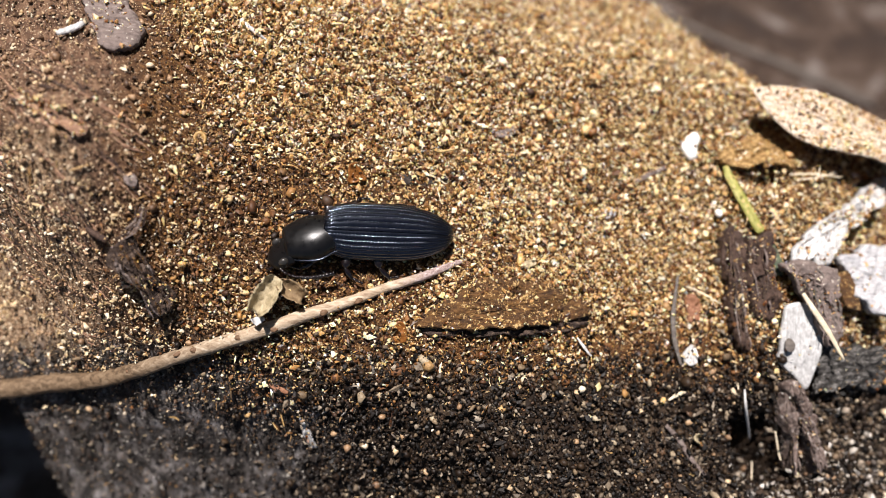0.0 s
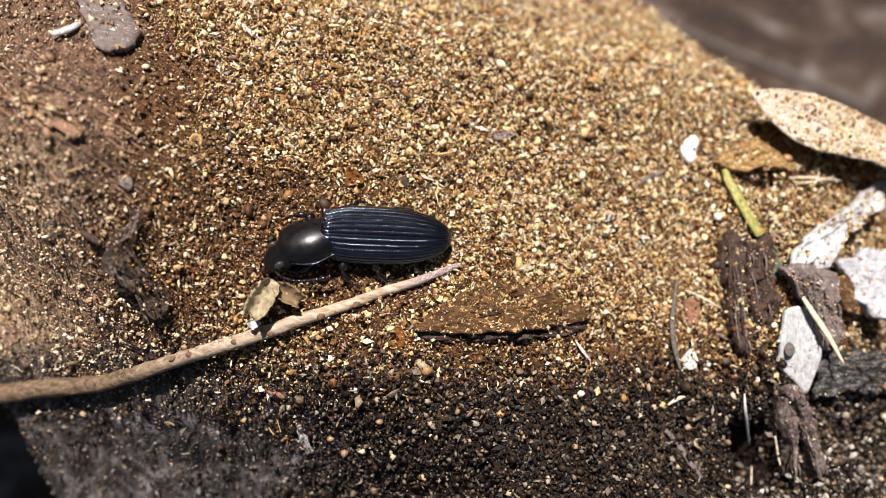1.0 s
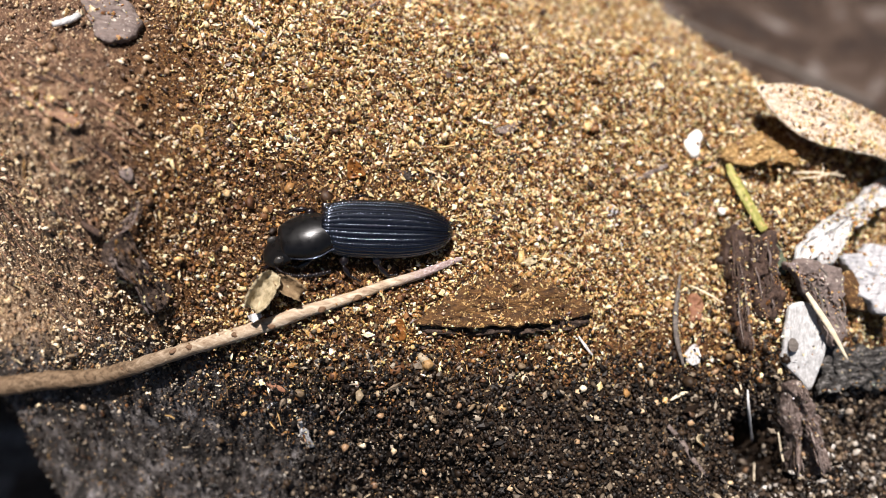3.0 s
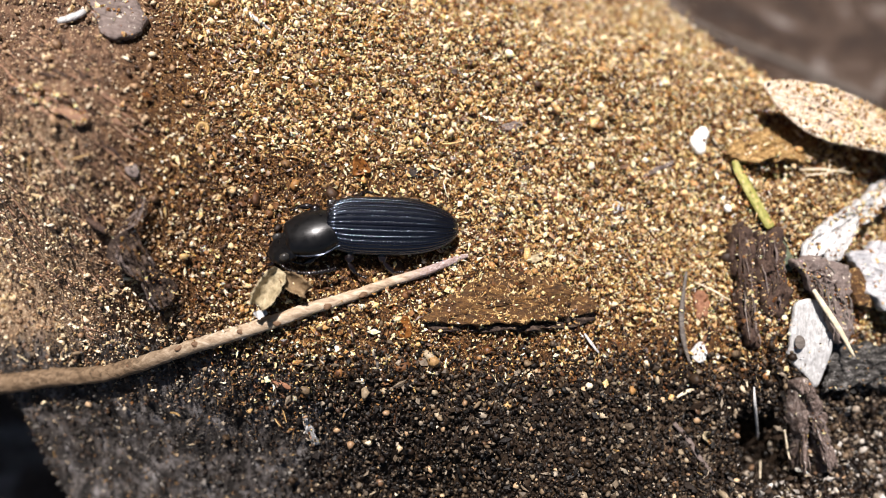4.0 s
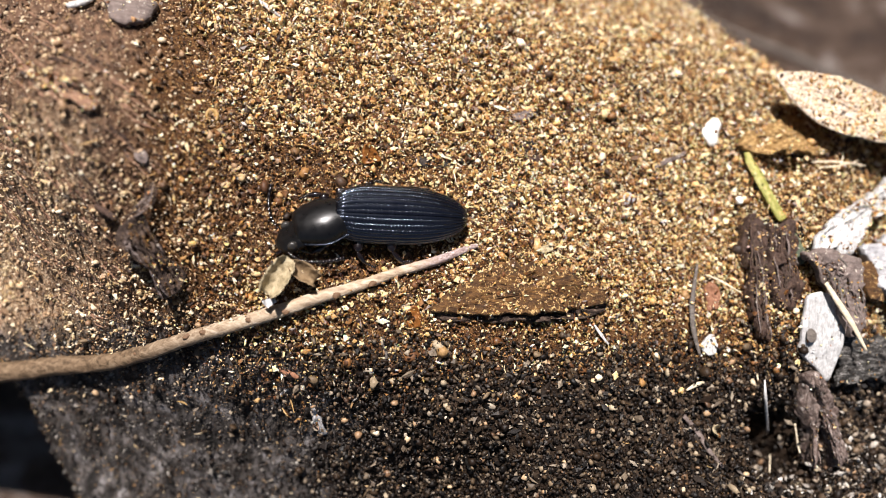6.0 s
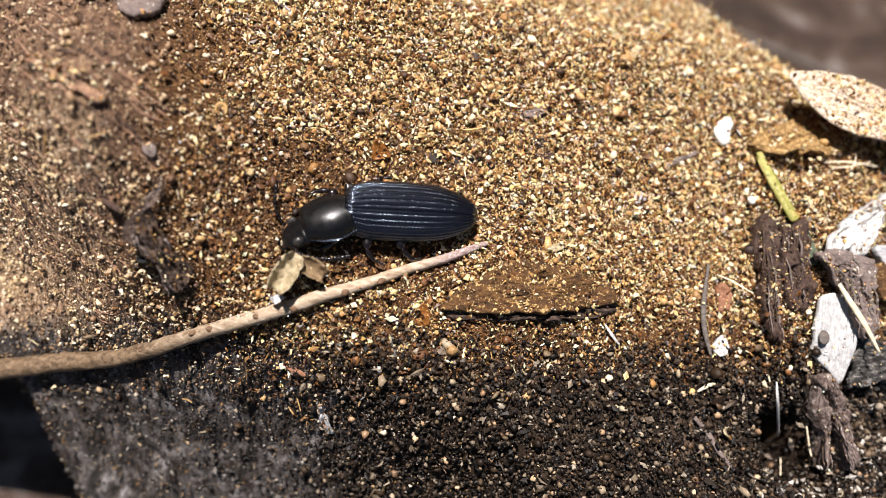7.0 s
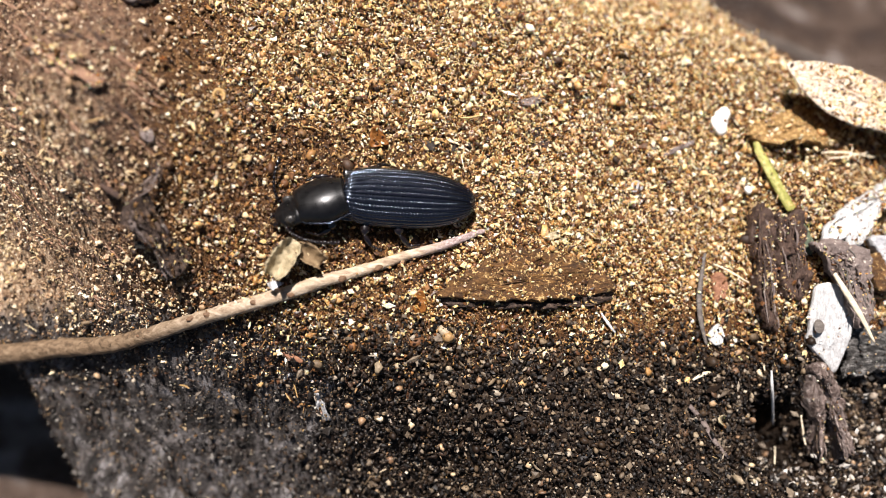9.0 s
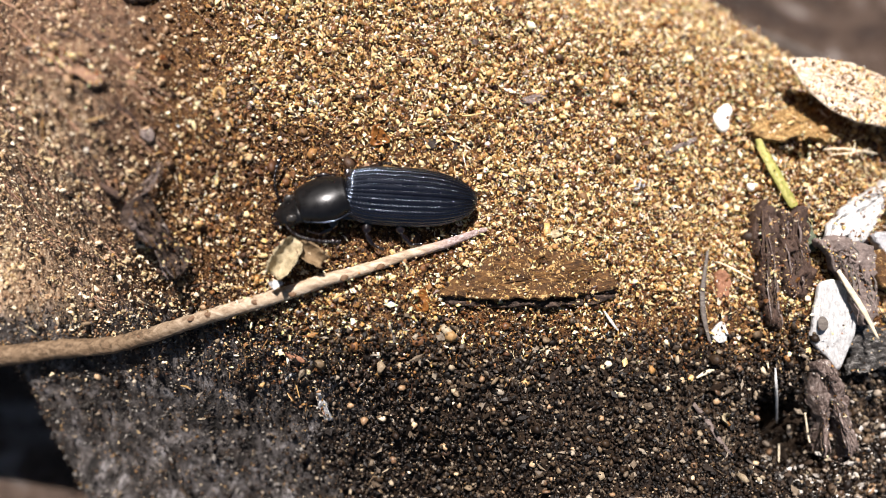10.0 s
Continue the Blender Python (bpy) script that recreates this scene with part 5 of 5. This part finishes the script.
def bead_chain(points, radii):
    """An antenna or a foot: one beaded rod, pinched between the beads."""
    p, r = np.asarray(points, float), np.asarray(radii, float)
    t = np.linspace(0, len(p) - 1, 2 * len(p) - 1)
    line_ = np.stack([np.interp(t, np.arange(len(p)), p[:, c]) for c in range(3)], 1)
    thick = np.interp(t, np.arange(len(p)), r) * np.where(np.arange(len(t)) % 2 == 0, 1.0, 0.5)
    return tube(line_, thick, 9, per=3)


def line(a, b, c, n):
    t = np.linspace(0, 1, n)[:, None]
    return (1 - t) ** 2 * np.array(a) + 2 * t * (1 - t) * np.array(b) + t * t * np.array(c)


antenna_near = part("antenna", *bead_chain(line((0, 0, 0), (0.3, -1.3, -0.9), (3.4, -1.6, -2.0), 12), np.linspace(0.16, 0.24, 12)), LIMB, head)
antenna_far = part("antenna", *bead_chain(line((0, 0, 0), (-0.5, 1.2, 1.4), (1.3, 2.9, 2.0), 12), np.linspace(0.15, 0.2, 12)), LIMB, head)
antenna_near.location, antenna_far.location = Vector((-1.2, -1.15, 0.0)) * MM, Vector((-1.2, 1.15, 0.0)) * MM


def leg(hip, knee, ankle, toe):
    """A jointed leg: thigh, shin and a beaded foot."""
    thigh = part("leg", *tube([hip, (np.array(hip) + knee) / 2 + (0, 0, 0.08), 0.15 * np.array(hip) + 0.85 * np.array(knee), knee], [0.25, 0.48, 0.38, 0.08], 14, 0.85), LIMB, beetle)
    part("shin", *tube([knee, 0.7 * np.array(knee) + 0.3 * np.array(ankle), (np.array(knee) + ankle) / 2, ankle], [0.1, 0.22, 0.25, 0.14], 10, 0.85), LIMB, thigh)
    part("foot", *bead_chain(line(ankle, (np.array(ankle) + toe) / 2, toe, 5), [0.17, 0.16, 0.15, 0.14, 0.15]), LIMB, thigh)
    return thigh


leg((-3.7, -1.2, 0.9), (-4.1, -2.7, 1.6), (-5.0, -3.2, 1.2), (-5.9, -3.0, 1.15))
leg((-1.2, -1.4, 0.9), (-1.5, -3.0, 1.6), (-0.9, -3.8, 1.3), (0.0, -4.2, 1.25))
leg((1.0, -1.4, 0.9), (1.3, -2.9, 1.6), (2.2, -3.7, 1.2), (3.0, -3.6, 1.15))
leg((-3.9, 0.9, 0.7), (-4.4, 1.45, 1.0), (-5.4, 1.35, 0.8), (-6.1, 1.0, 0.6))
leg((-1.2, 1.4, 0.7), (-0.6, 2.5, 1.0), (-0.2, 2.75, 0.4), (0.5, 2.75, 0.25))
leg((1.0, 1.4, 0.7), (2.2, 2.2, 0.8), (3.6, 2.3, 0.3), (4.4, 2.3, 0.25))


# ---------------------------------------------------------------- single grains on the log
def single_grains():
    m, tree, shader = material("single_grain")
    each = tree.nodes.new("ShaderNodeObjectInfo").outputs["Random"]
    tone = ramp(tree, noisy(tree, coords(tree), 6.0, 3.0), [(0.3, (0.6, 0.56, 0.5)), (0.7, (1.12, 1.1, 1.05))])
    colour = ramp(tree, each, [(0.0, (0.22, 0.12, 0.05)), (0.4, (0.46, 0.29, 0.13)), (0.75, (0.66, 0.49, 0.27)), (1.0, (0.82, 0.70, 0.48))])
    tree.links.new(mixed(tree, 1.0, colour, tone, "MULTIPLY"), shader.inputs["Base Color"])
    shader.inputs["Roughness"].default_value = 0.5
    bumped(tree, shader, noisy(tree, coords(tree), 9.0, 3.0), 0.5, 0.05)
    rng = np.random.default_rng(91)
    shapes = [mesh_of("frass_grain", ICO_V * np.exp(rng.normal(0, 0.22, 3)) * (1 + rng.normal(0, 0.24, (12, 1))), ICO_F, m) for _ in range(14)]
    log = bpy.data.objects["log"]
    made = 0
    while made < 300:
        x, y = rng.uniform(-12, 34), rng.uniform(-7, 14)
        if (abs(x) < 9.5 and abs(y - 1) < 4) or abs(y + 0.6 - 0.33 * (x - 8)) < 1.2 or rng.uniform() > golden(np.array([x]), np.array([y]))[0] + 0.06:
            continue
        r = 0.14 * math.exp(abs(rng.normal(0, 0.35)))
        ob = new("frass_grain", shapes[made % 14])
        ob.parent = log
        ob.location = (x * MM, y * MM, (ground_at(x, y) + r * 0.75) * MM)
        ob.rotation_euler = rng.uniform(0, 6.28, 3)
        ob.scale = (r, r, r)
        made += 1


single_grains()


def motions():
    walk(beetle, [(t, pose(x * MM, y * MM, 0.3 * MM, roll, 0, yaw)) for t, x, y, roll, yaw in (
        (0.0, 0.20, 1.12, 10, -0.2), (2.0, 0.15, 1.07, 10, 0.2), (2.5, 0.12, 1.02, 10, 0.6), (5.5, 0.08, 1.0, 10, 0.7), (7.0, 0.0, 0.96, 9, 1.0), (7.5, 0.08, 1.0, 8, 0.6), (10.0, 0.06, 0.98, 8, 0.6))])
    walk(pronotum, [(t, pose(x * MM, y * MM, 1.5 * MM, -36, -6, 15)) for t, x, y in (
        (0.0, -2.42, -0.28), (2.5, -2.48, -0.31), (5.5, -2.50, -0.31), (7.0, -2.58, -0.32), (7.5, -2.92, -0.14), (10.0, -2.92, -0.14))])
    walk(head, [(t, pose(x * MM, y * MM, 1.15 * MM, -42, -16, yaw)) for t, x, y, yaw in (
        (0.0, -5.95, -1.75, 34), (2.5, -6.05, -1.75, 34), (5.5, -6.1, -1.75, 33), (7.0, -6.25, -1.75, 31), (7.5, -6.6, -1.35, 22), (10.0, -6.6, -1.35, 22))])

    # the far antenna comes up out of the crumbs and curls over the head
    walk(antenna_far, [(t, pose(-1.2 * MM, 1.15 * MM, 0, turn, 0, 0)) for t, turn in (
        (0.0, -112), (2.7, -100), (3.3, -50), (4.0, -8), (5.5, 4), (6.3, 14), (7.0, 24), (10.0, 24))])


motions()
